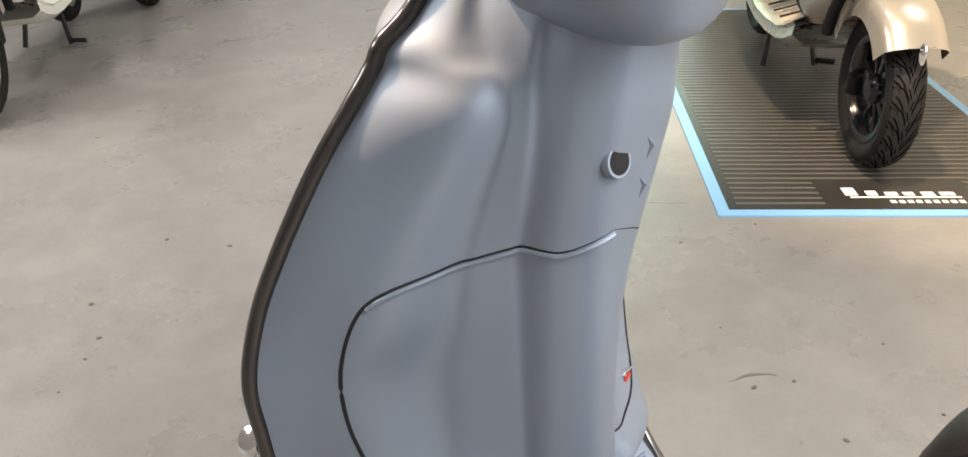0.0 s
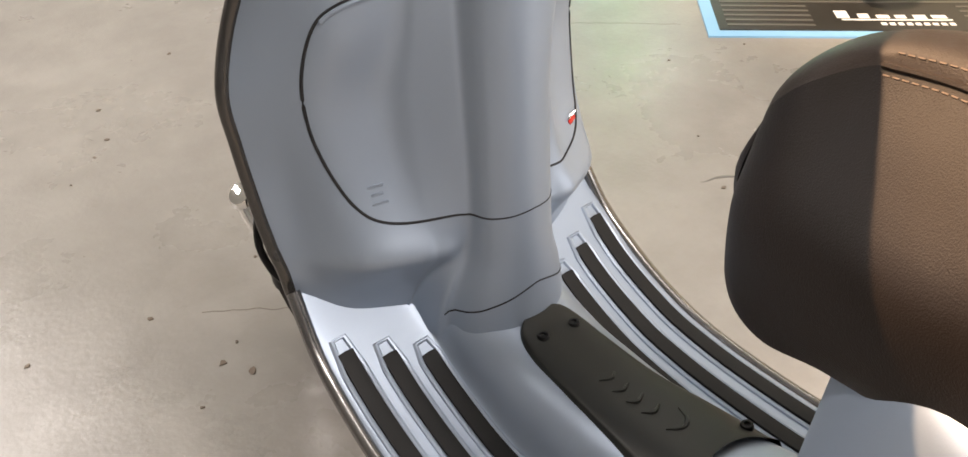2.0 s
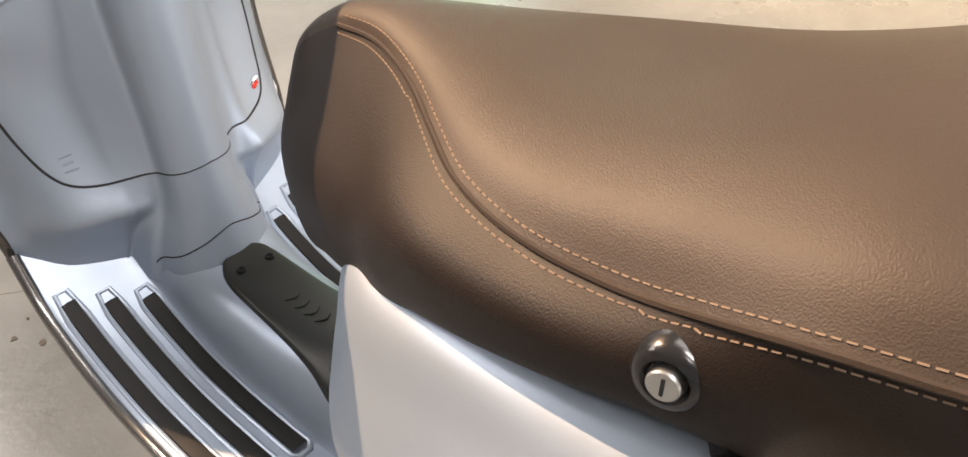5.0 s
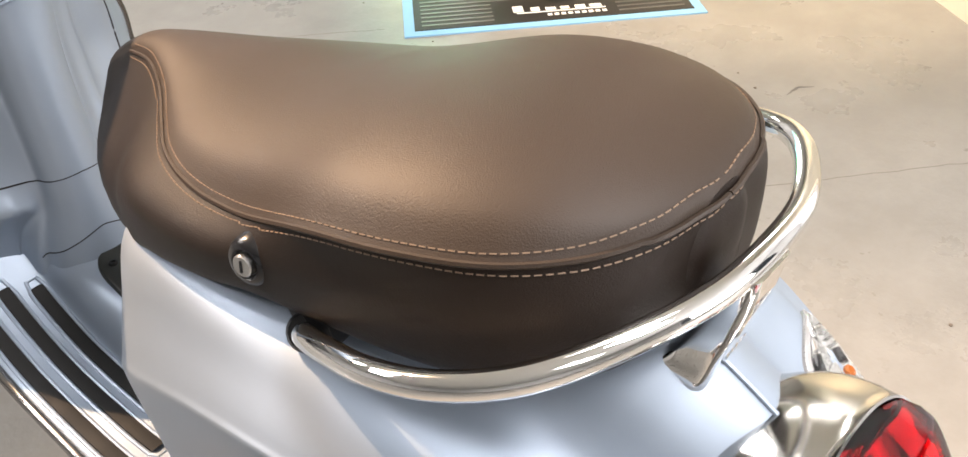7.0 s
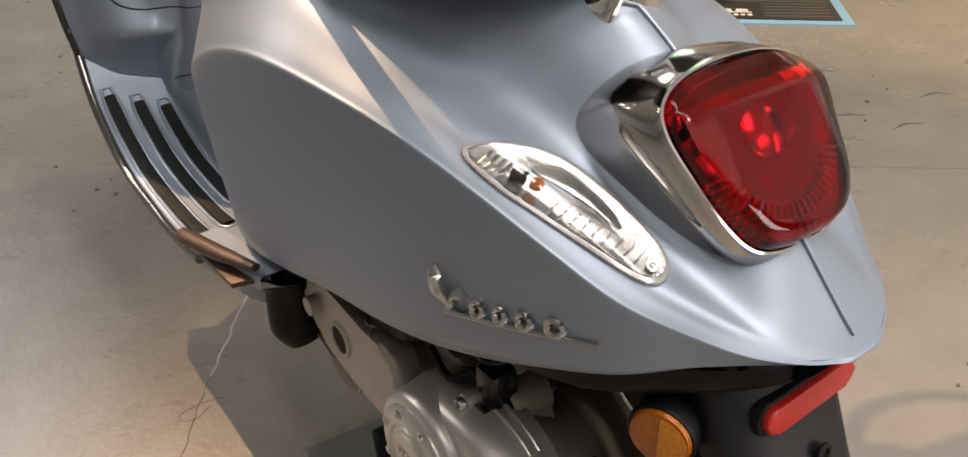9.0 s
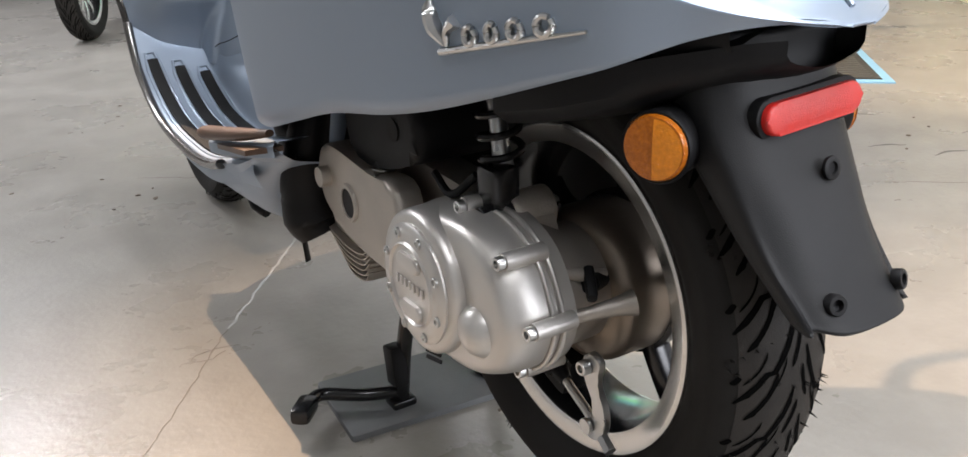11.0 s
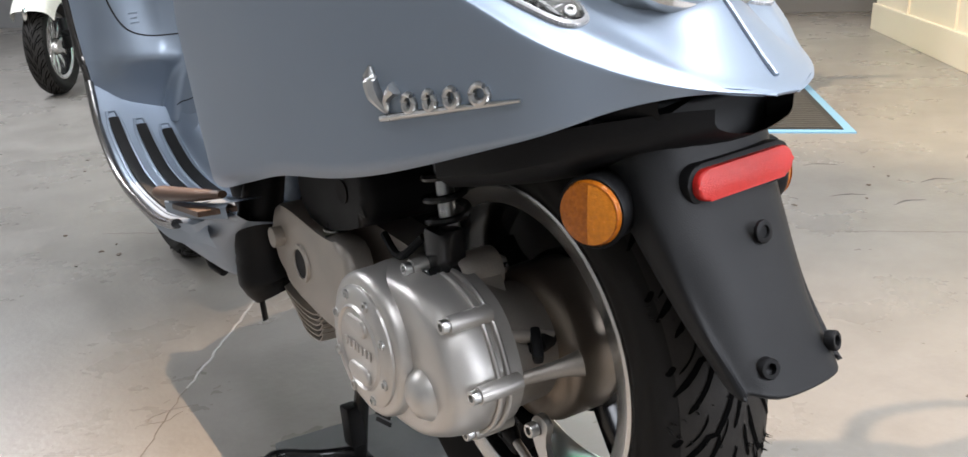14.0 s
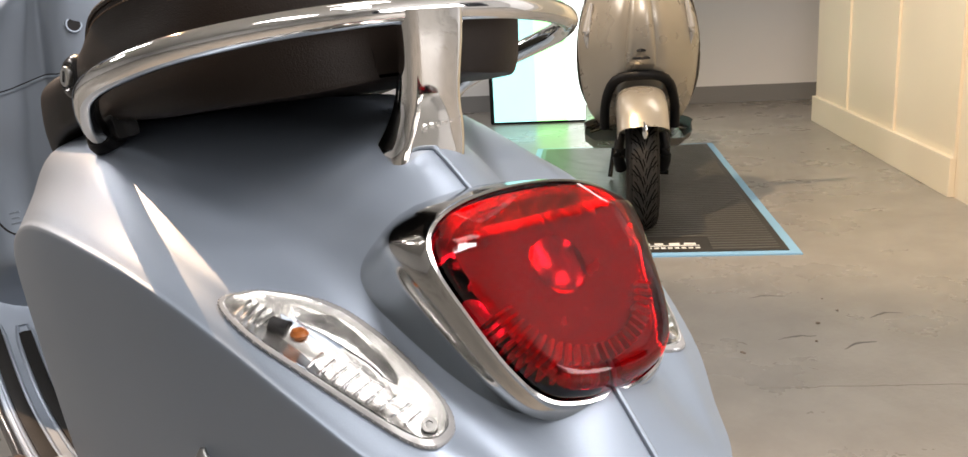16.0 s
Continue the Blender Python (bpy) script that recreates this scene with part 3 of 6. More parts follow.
# seat: y, top z, stitch half width, stitch z, bottom half width, bottom z
SEAT = (
    (0.757, 0.755, 0.018, 0.742, 0.03, 0.66),
    (0.745, 0.785, 0.03, 0.768, 0.05, 0.645),
    (0.72, 0.81, 0.034, 0.795, 0.07, 0.64),
    (0.685, 0.827, 0.024, 0.815, 0.088, 0.647),
    (0.64, 0.837, 0.032, 0.822, 0.106, 0.67),
    (0.60, 0.841, 0.047, 0.825, 0.12, 0.685),
    (0.56, 0.843, 0.067, 0.825, 0.13, 0.70),
    (0.52, 0.845, 0.092, 0.823, 0.146, 0.721),
    (0.48, 0.848, 0.116, 0.821, 0.156, 0.741),
    (0.44, 0.854, 0.131, 0.821, 0.162, 0.753),
    (0.40, 0.863, 0.139, 0.823, 0.165, 0.764),
    (0.36, 0.875, 0.143, 0.828, 0.165, 0.773),
    (0.32, 0.888, 0.147, 0.838, 0.162, 0.782),
    (0.25, 0.91, 0.155, 0.864, 0.156, 0.788),
    (0.18, 0.922, 0.150, 0.877, 0.148, 0.793),
    (0.12, 0.922, 0.132, 0.884, 0.135, 0.80),
    (0.08, 0.913, 0.10, 0.887, 0.11, 0.806),
    (0.058, 0.903, 0.06, 0.888, 0.075, 0.81),
    (0.05, 0.895, 0.02, 0.888, 0.03, 0.815),
)
seat = new("seat")
seat.parent = SCOOTER
tagged(seat, "brown vinyl seat with tan double stitching, sides darkened in colour for shade")
top, side_l, stitch = [], [], []
for y, zt, w, zs, wb, zb in SEAT:
    top.append(mirrored([(0, y, zt), (w * 0.45, y, zt - 0.1 * (zt - zs)), (w * 0.8, y, zt - 0.45 * (zt - zs)), (w, y, zs)]))
    f = 0.55 + 0.33 * min(1.0, max(0.0, (0.60 - y) / 0.12))
    side_l.append([(w, y, zs), (w * (1 - f) + wb * f + 0.002, y, zs * 0.75 + zb * 0.25), (max(w, wb) * 0.5 + wb * 0.5 + 0.005, y, zs * 0.45 + zb * 0.55), (wb, y, zb), (wb * 0.8, y, zb - 0.002), (0, y, zb - 0.002)])
    stitch.append((w, y, zs))
top_mesh = smooth_grid(top, 5, 5)
TOP_SKIN = BVHTree.FromBMesh(top_mesh)
sp("seat_top", top_mesh, LEATHER, seat, "brown vinyl seat top")
# side, nose and tail are the same vinyl, coloured darker for their shade
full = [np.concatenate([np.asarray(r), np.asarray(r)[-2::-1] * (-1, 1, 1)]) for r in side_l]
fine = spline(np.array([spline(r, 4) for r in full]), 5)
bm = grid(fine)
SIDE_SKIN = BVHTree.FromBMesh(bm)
sp("seat_side", bm, DARKENED_VINYL, seat, "brown vinyl seat side with its shade in the colour")
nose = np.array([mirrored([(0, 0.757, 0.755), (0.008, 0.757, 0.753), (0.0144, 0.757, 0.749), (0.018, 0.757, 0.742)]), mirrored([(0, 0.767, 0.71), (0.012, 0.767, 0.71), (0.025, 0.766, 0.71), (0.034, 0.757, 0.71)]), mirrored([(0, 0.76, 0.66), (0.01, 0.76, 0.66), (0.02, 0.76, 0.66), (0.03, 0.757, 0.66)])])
sp("seat_nose", grid(spline(np.array([spline(r, 3) for r in nose]), 4)), DARKENED_VINYL, seat)
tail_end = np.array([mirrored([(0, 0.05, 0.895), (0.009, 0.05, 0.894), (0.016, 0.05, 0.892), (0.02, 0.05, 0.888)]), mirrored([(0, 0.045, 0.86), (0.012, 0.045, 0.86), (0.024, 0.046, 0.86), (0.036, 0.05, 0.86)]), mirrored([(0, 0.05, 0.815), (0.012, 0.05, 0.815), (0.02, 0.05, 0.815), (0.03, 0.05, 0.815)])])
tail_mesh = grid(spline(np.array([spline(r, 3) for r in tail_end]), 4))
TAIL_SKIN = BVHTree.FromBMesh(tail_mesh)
sp("seat_tail", tail_mesh, DARKENED_VINYL, seat)
line = np.array(spline(stitch[3:], 10))
rear = spline([(0.02, 0.05, 0.888), (0.01, 0.0485, 0.8882), (0.0, 0.048, 0.8884)], 4)[1:]
line = np.concatenate([line, np.array(rear)])
grow = np.cumsum(np.r_[0, np.linalg.norm(np.diff(line, axis=0), axis=1)])
SIDE_ALL = [SIDE_SKIN, TAIL_SKIN]


def seam_frame(q):
    """Place on the seam q along it, and the outward way in plan."""
    p = Vector([float(np.interp(q, grow, line[:, k])) for k in range(3)])
    a = Vector([float(np.interp(q - 0.006, grow, line[:, k])) for k in range(3)])
    b = Vector([float(np.interp(q + 0.006, grow, line[:, k])) for k in range(3)])
    d = b - a
    return p, Vector((-d.y, d.x, 0)).normalized()


def thread_at(q, row, sgn):
    p, out = seam_frame(q)
    if row == 0:
        a = p - out * 0.0048
        hit = on_skin(TOP_SKIN, (sgn * a.x, a.y, a.z + 0.05), (0, 0, -1), 0.0003)
        return hit or Vector((sgn * a.x, a.y, p.z + 0.002))
    a = p + out * 0.05
    hits = [on_skin(t, (sgn * a.x, a.y, p.z - dz), (-sgn * out.x, -out.y, 0), 0.0003) for dz in (0.0052, 0.004, 0.003, 0.0022, 0.0015) for t in SIDE_ALL]
    hits = [h for h in hits if h is not None and (h - Vector((sgn * p.x, p.y, p.z))).length < 0.0068]
    return hits[0] if hits else Vector((sgn * (p.x + out.x * 0.001), p.y + out.y * 0.001, p.z - 0.0052))


for sgn in (-1, 1):
    welt = [(sgn * (x + 0.0005), y - (0.0015 if y < 0.06 else 0), z + 0.0005) for x, y, z in line]
    sp("piping", tube(welt, 0.0021, 6), LEATHER, seat)
    for row in (0, 1):
        bits = []
        for q in np.arange(0.004, grow[-1] - 0.006, 0.0062):
            a, b = thread_at(q, row, sgn), thread_at(q + 0.0042, row, sgn)
            if (a - b).length < 0.009:
                bits.append(tube([a, b], 0.00062, 4))
        sp("stitching", merge(*bits), THREAD, seat, "tan thread stitching")
# seat lock
lk = on_skin(SIDE_SKIN, (-0.3, 0.307, 0.816), (1, 0, 0), -0.0090)
ldir = Vector((-1, -0.2, 0.16)).normalized()
lock = sp("lock", lathe([(0, 0.010), (0.0092, 0.010), (0.0115, 0.0125), (0.015, 0.0115), (0.018, 0.008), (0.0195, 0.0), (0.0, -0.01)], facing(lk, ldir), 28), GLOSS, seat, "black lock surround")
sp("key_cylinder", lathe([(0, 0.0155), (0.0073, 0.0155), (0.0082, 0.0145), (0.0082, 0.0)], facing(lk, ldir), 24), STEEL, lock, "bright key cylinder")
sp("key_slot", box((0.0018, 0.009, 0.001), facing(lk + ldir * 0.0157, ldir), 0), SEAM, lock)

for sgn in (-1, 1):
    sp("seat_buffer", box((0.02, 0.05, 0.022), Matrix.Translation((sgn * 0.146, 0.262, 0.779)) @ pose(0, 0, 0, -8, sgn * 10, 0), 0.006), BLACK, seat)

# grab rail and its post
RAIL = [(-0.160, 0.262, 0.772), (-0.168, 0.25, 0.784), (-0.178, 0.215, 0.80), (-0.184, 0.168, 0.816), (-0.176, 0.12, 0.829), (-0.15, 0.077, 0.841), (-0.10, 0.045, 0.85), (-0.035, 0.024, 0.855)]
RAIL = RAIL + [(0.014 - x, y, z) for x, y, z in RAIL[::-1]]
rail = sp("grab_rail", tube(RAIL, 0.009, 16, steps=8), CHROME, label="bent chrome tube grab rail")
for sgn in (-1, 1):
    sp("rail_grommet", lathe([(0, 0.02), (0.012, 0.02), (0.015, 0.012), (0.014, 0), (0, 0)], facing((sgn * 0.150, 0.272, 0.763), (sgn * 0.5, -0.5, 0.6)), 18), BLACK, rail)
rows = []
for z, y0, y1, w, cx in ((0.856, 0.010, 0.030, 0.024, -0.006), (0.835, 0.013, 0.036, 0.0225, -0.004), (0.80, 0.022, 0.050, 0.0215, -0.001), (0.778, 0.029, 0.062, 0.026, 0.001), (0.762, 0.033, 0.074, 0.0295, 0.0), (0.752, 0.035, 0.076, 0.030, 0.0)):
    rows.append([(x + cx, (y0 + y1) / 2 + v, z) for x, v in rounded(2 * w, y1 - y0, 0.0095)])
sp("rail_post", grid(spline(np.array(rows), 4), closed=True, caps=True), CHROME, rail, "chrome rail post with small raised marks")
for k in range(6):
    sp("post_mark", box((0.0035, 0.0015, 0.004 if k % 2 else 0.006), Matrix.Translation((-0.010 + 0.0055 * k, 0.0285, 0.778 + 0.0012 * k)), 0.0005), CHROME, rail)

# ---- legshield ----
SHIELD = (
    (0.38, (0, 1.034), (0.034, 1.041), (0.070, 1.09), (0.10, 1.104), (0.15, 1.122), (0.18, 1.137), (0.195, 1.142)),
    (0.41, (0, 1.034), (0.034, 1.041), (0.064, 1.088), (0.10, 1.096), (0.15, 1.115), (0.18, 1.134), (0.197, 1.142)),
    (0.447, (0, 1.034), (0.033, 1.04), (0.053, 1.08), (0.10, 1.080), (0.15, 1.104), (0.181, 1.131), (0.198, 1.143)),
    (0.474, (0, 1.034), (0.032, 1.04), (0.046, 1.064), (0.10, 1.062), (0.15, 1.088), (0.181, 1.129), (0.2, 1.146)),
    (0.489, (0, 1.034), (0.031, 1.04), (0.043, 1.056), (0.10, 1.051), (0.15, 1.078), (0.181, 1.128), (0.202, 1.15)),
    (0.498, (0, 1.034), (0.03, 1.04), (0.042, 1.056), (0.10, 1.047), (0.15, 1.075), (0.181, 1.130), (0.2028, 1.154)),
    (0.509, (0, 1.034), (0.03, 1.04), (0.042, 1.056), (0.10, 1.050), (0.15, 1.077), (0.181, 1.134), (0.2036, 1.157)),
    (0.535, (0, 1.034), (0.03, 1.04), (0.042, 1.058), (0.10, 1.066), (0.15, 1.091), (0.18, 1.142), (0.205, 1.164)),
    (0.575, (0, 1.035), (0.03, 1.042), (0.042, 1.062), (0.10, 1.084), (0.15, 1.107), (0.181, 1.150), (0.2065, 1.172)),
    (0.615, (0, 1.035), (0.03, 1.042), (0.042, 1.062), (0.10, 1.094), (0.15, 1.116), (0.182, 1.152), (0.208, 1.177)),
    (0.665, (0, 1.03), (0.03, 1.04), (0.042, 1.062), (0.10, 1.098), (0.15, 1.12), (0.183, 1.153), (0.209, 1.18)),
    (0.72, (0, 1.022), (0.03, 1.034), (0.042, 1.06), (0.09, 1.085), (0.14, 1.105), (0.17, 1.145), (0.193, 1.18)),
    (0.776, (0, 1.013), (0.03, 1.025), (0.042, 1.056), (0.085, 1.075), (0.125, 1.094), (0.153, 1.13), (0.174, 1.165)),
    (0.84, (0, 1.003), (0.028, 1.013), (0.04, 1.043), (0.072, 1.058), (0.102, 1.074), (0.125, 1.11), (0.145, 1.147)),
    (0.885, (0, 0.997), (0.027, 1.005), (0.038, 1.032), (0.062, 1.046), (0.085, 1.06), (0.102, 1.09), (0.115, 1.137)),
    (0.91, (0, 0.994), (0.026, 1.002), (0.036, 1.03), (0.058, 1.053), (0.076, 1.071), (0.088, 1.103), (0.097, 1.133)),
    (0.925, (0, 0.992), (0.025, 1.0), (0.034, 1.032), (0.055, 1.068), (0.071, 1.086), (0.082, 1.11), (0.089, 1.131)),
    (0.95, (0, 0.99), (0.022, 1.0), (0.03, 1.05), (0.047, 1.082), (0.056, 1.094), (0.061, 1.112), (0.063, 1.124)),
    (1.0, (0, 0.985), (0.012, 0.992), (0.02, 1.05), (0.026, 1.09), (0.03, 1.1), (0.034, 1.11), (0.038, 1.115)),
)
# the column's rounded back: height, half width and place of its foot crease, place of its crown
COLUMN = ((0.36, 0.083, 1.058, 0.982), (0.4135, 0.075, 1.053, 0.986), (0.45, 0.066, 1.047, 0.989), (0.485, 0.054, 1.043, 0.992), (0.54, 0.05, 1.04, 0.996), (0.665, 0.049, 1.046, 0.999), (0.785, 0.05, 1.046, 0.996), (0.86, 0.048, 1.03, 0.986), (0.925, 0.042, 1.032, 0.978), (1.0, 0.03, 1.03, 0.97))
CT = np.array(spline(COLUMN, 8))
rows, front, edge = [], [], []
for z, *pts in SHIELD:
    a = np.array([(x, y, z) for x, y in pts])
    cw, cy, ay = (float(np.interp(z, CT[:, 0], CT[:, n])) for n in (1, 2, 3))
    d = cy - ay
    crisp = [np.array(q) for q in ((0, ay, z), (cw * 0.42, ay + 0.10 * d, z), (cw * 0.72, ay + 0.36 * d, z), (cw * 0.86, ay + 0.60 * d, z), (cw * 0.95, ay + 0.9 * d, z), (cw * 1.08, cy + 0.001, z))]
    # below the lip the box tucks in beside the column's foot
    tuck = min(1.0, max(0.0, (0.515 - z) / 0.03))
    x0, x1 = crisp[-1][0], a[3][0]
    beside = [np.array((x0 + (x1 - x0) * f, (crisp[-1][1] + (a[3][1] - crisp[-1][1]) * f) * (1 - tuck) + (a[3][1] - 0.010 * (1 - f)) * tuck, z)) for f in (0.3, 0.6)]
    row = mirrored(crisp + beside + list(a[3:]))
    k = min(1.0, max(0.0, (z - 0.70) / 0.18))
    row[len(row) // 2 + 1:-1] += (0.018 * k, -0.006 * k, 0)
    row[-5:-1] += (0.004, -0.006 * min(1.0, max(0.0, (0.80 - z) / 0.2)), 0)
    rows.append(row)
    (ex, ey) = pts[-1]
    front.append(mirrored([(0, ey + 0.10, z), (ex * 0.5, ey + 0.075, z), (ex * 0.85, ey + 0.03, z), (ex, ey + 0.004, z)]))
    edge.append((ex, ey, z))
shield_mesh = smooth_grid(rows, 5, 5)
SHIELD_SKIN = BVHTree.FromBMesh(shield_mesh)
shield = new("legshield")
shield.parent = SCOOTER
tagged(shield, "matte blue-grey legshield with glovebox flap")
sp("inner_panel", shield_mesh, PAINT, shield)
sp("front_panel", smooth_grid(front[6:], 5, 5), PAINT, shield)
outer = spline(edge[2:], 6)
for sgn in (-1, 1):
    sp("edge_trim", tube([(sgn * (x + 0.001), y + 0.006, z) for x, y, z in outer], 0.0085, 12, flat=0.85, up=(0, 1, 0)), TRIM, shield, "dark polished edge trim")

FLAP = [(0.0, 0.800), (-0.02, 0.794), (-0.035, 0.787), (-0.05, 0.785), (-0.09, 0.768), (-0.13, 0.755), (-0.149, 0.732), (-0.160, 0.685), (-0.160, 0.63), (-0.152, 0.585), (-0.142, 0.556), (-0.127, 0.540), (-0.10, 0.533), (-0.06, 0.5345), (-0.05, 0.534), (-0.035, 0.536), (-0.018, 0.539), (0.0, 0.541)]


def on_shield(x, z, lift=0.0):
    p = on_skin(SHIELD_SKIN, (x, 0.6, z), (0, 1, 0), lift)
    return p or Vector((x, 1.08, z))


gap = [on_shield(x, z, -0.0004) for x, z in spline(FLAP, 8)]
gap = gap + [on_shield(-x, z, -0.0004) for x, z in spline(FLAP, 8)[-2:0:-1]]
sp("flap_gap", tube(gap, [0.0005, 0.0012, 0.0019, 0.0016, 0.0010, 0.0010, 0.0016, 0.0019, 0.0012, 0.0005], 8, closed=True), SEAM, shield)
lip = [on_shield(x, z - 0.0032, 0.0006) for x, z in spline(FLAP, 8) if z > 0.74]
sp("flap_lip", tube(lip, 0.0024, 8), PAINT, shield)
# bag hook hole, badge and plates
hk = on_shield(-0.008, 0.858, 0.001)
sp("hook_hole", lathe([(0.0095, 0.0012), (0.0115, 0.0012), (0.0125, -0.001), (0.0125, -0.004)], facing(hk, (0, -1, 0.25)), 24), PAINT, shield)
sp("hook_recess", lathe([(0, 0.0015), (0.0095, 0.0015), (0.0095, -0.004)], facing(hk, (0, -1, 0.25)), 24), SEAM, shield)
for z0 in (0.862, 0.83):
    sp("hook_plate", tube([on_shield(0.016, z0 + 0.010, -0.001), on_shield(0.024, z0, -0.001), on_shield(0.02, z0 - 0.014, -0.001)], [0.001, 0.004, 0.001], 8, flat=0.6), PAINT, shield)
sb = on_shield(0.127, 0.556, 0.001)
badge = sp("shield_badge", tube([sb + Vector((0.006, 0, 0.009)), sb + Vector((-0.004, 0, 0.004)), sb + Vector((0.004, 0, -0.001)), sb + Vector((-0.005, 0, -0.008))], 0.0016, 8, steps=4), CHROME, shield, "small red and silver badge")
sp("badge_fill", box((0.011, 0.002, 0.006), Matrix.Translation(sb + Vector((0.001, -0.001, 0.0))) @ pose(0, 0, 0, 0, -25, 12), 0.0006), REDBADGE, badge)
for k in range(3):
    p = on_shield(-0.12, 0.572 - 0.008 * k, 0.0004)
    sp("embossed_mark", box((0.016 - 0.004 * (k % 2), 0.0012, 0.003), Matrix.Translation(p) @ pose(0, 0, 0, 0, -8, -22), 0.0004), PAINT, shield)
# steering head above the shield
rows = []
for z, w, y0, y1 in ((0.94, 0.022, 0.965, 1.06), (0.948, 0.045, 0.95, 1.08), (0.965, 0.058, 0.942, 1.09), (1.0, 0.068, 0.935, 1.1), (1.05, 0.07, 0.94, 1.11), (1.08, 0.05, 0.955, 1.09)):
    rows.append([(x + 0.012, (y0 + y1) / 2 + v, z) for x, v in rounded(2 * w, y1 - y0, min(w, 0.05) * 0.95, 7)])
sp("steering_head", grid(spline(np.array(rows), 3), closed=True, caps=True), PAINT, label="matte blue-grey handlebar housing")
bar = new("handlebar")
bar.parent = SCOOTER
tagged(bar, "matte blue-grey handlebar casing with black grips and levers")
for sgn in (-1, 1):
    rows = []
    for x, y, z, ry, rz in ((0.0, 1.0, 1.055, 0.06, 0.072), (0.07, 0.998, 1.055, 0.058, 0.072), (0.14, 0.99, 1.06, 0.048, 0.068), (0.2, 0.975, 1.075, 0.038, 0.052), (0.25, 0.96, 1.088, 0.026, 0.034), (0.262, 0.956, 1.09, 0.018, 0.018)):
        rows.append([(sgn * x, y + ry * math.cos(a), z + rz * math.sin(a)) for a in np.linspace(0, 2 * math.pi, 20, endpoint=False)])
    sp("casing", grid(spline(np.array(rows), 3), closed=True, caps=True), PAINT, bar)
    sp("grip", tube([(sgn * 0.25, 0.958, 1.09), (sgn * 0.365, 0.93, 1.095)], [0.017, 0.0175], 14), BLACK, bar, "black rubber grip")
    sp("lever", tube([(sgn * 0.22, 1.0, 1.075), (sgn * 0.28, 1.015, 1.07), (sgn * 0.35, 0.985, 1.065), (sgn * 0.375, 0.96, 1.065)], [0.008, 0.007, 0.006, 0.008], 10, steps=5), STEEL, bar, "bright brake lever")

# ---- footboard ----
FLOORZ = ((1.142, 0.450, 0.45), (1.115, 0.421, 0.426), (1.094, 0.401, 0.412), (1.06, 0.373, 0.436), (1.02, 0.348, 0.415), (0.96, 0.323, 0.396), (0.914, 0.313, 0.391), (0.85, 0.307, 0.388), (0.75, 0.307, 0.40), (0.68, 0.316, 0.42), (0.62, 0.33, 0.45), (0.55, 0.35, 0.45), (0.48, 0.362, 0.45))


def floor_at(y):
    t = np.array(spline(FLOORZ[::-1], 10))
    return np.interp(y, t[:, 0], t[:, 1])


rows = []
for y, zf, zt in FLOORZ:
    rows.append(mirrored([(0, y, zt), (0.032, y, zt - 0.002), (0.055, y, zt - 0.012), (0.071, y, zf * 0.45 + zt * 0.55), (0.083, y, zf + 0.006), (0.095, y, zf), (0.15, y, zf), (0.192, y, zf), (0.204, y, zf - 0.003), (0.207, y - 0.004, zf - 0.016), (0.200, y - 0.008, zf - 0.035)]))
board = new("footboard")
board.parent = SCOOTER
tagged(board, "silver-blue footboard with black rubber strips")
board_mesh = smooth_grid(rows, 5, 4)
BOARD_SKIN = BVHTree.FromBMesh(board_mesh)
sp("board", board_mesh, PAINT, board)


def on_board(x, y, lift=0.0):
    p = on_skin(BOARD_SKIN, (x, y, 0.6), (0, 0, -1), lift)
    return p or Vector((x, y, floor_at(y)))


for x0, ya, yb in ((0.182, 1.096, 0.60), (0.141, 1.078, 0.68), (0.102, 1.062, 0.76)):
    for sgn in (-1, 1):
        ys = np.linspace(ya, yb, 40)
        hw = 0.0125
        ring = [on_board(sgn * (x0 + hw), y, -0.0005) for y in ys[2:-1]]
        ring += [on_board(sgn * (x0 + hw * 0.5), yb - 0.002, -0.0005), on_board(sgn * (x0 - hw * 0.5), yb - 0.002, -0.0005)]
        ring += [on_board(sgn * (x0 - hw), y, -0.0005) for y in ys[-2:1:-1]]
        ring += [on_board(sgn * (x0 - hw * 0.6), ya + 0.002, -0.0005), on_board(sgn * (x0 + hw * 0.6), ya + 0.002, -0.0005)]
        st = sp("board_strip", tube(ring, 0.0034, 8, closed=True), PAINT, board, "raised strip holder")
        rows = []
        for y in np.linspace(ya - 0.012, yb + 0.008, 60).tolist():
            rows.append([on_board(sgn * x, y, l) for x, l in ((x0 - 0.0095, 0.0), (x0 - 0.009, 0.0045), (x0, 0.0055), (x0 + 0.009, 0.0045), (x0 + 0.0095, 0.0))])
        sp("rubber_insert", grid(rows), STRIP, st, "black rubber insert")
for sgn in (-1, 1):
    path = [(sgn * 0.203, 1.138, 0.455)] + [(sgn * x, y, floor_at(y) - 0.006) for x, y in ((0.207, 1.10), (0.209, 1.06), (0.21, 1.0), (0.2095, 0.93), (0.209, 0.85), (0.21, 0.75), (0.212, 0.66), (0.214, 0.60))]
    sp("board_trim", tube(path, 0.0078, 10, steps=5, flat=0.9), ALLOY_TRIM, board, "brushed aluminium edge trim")

# gap between the column's foot and the tunnel
foot = []
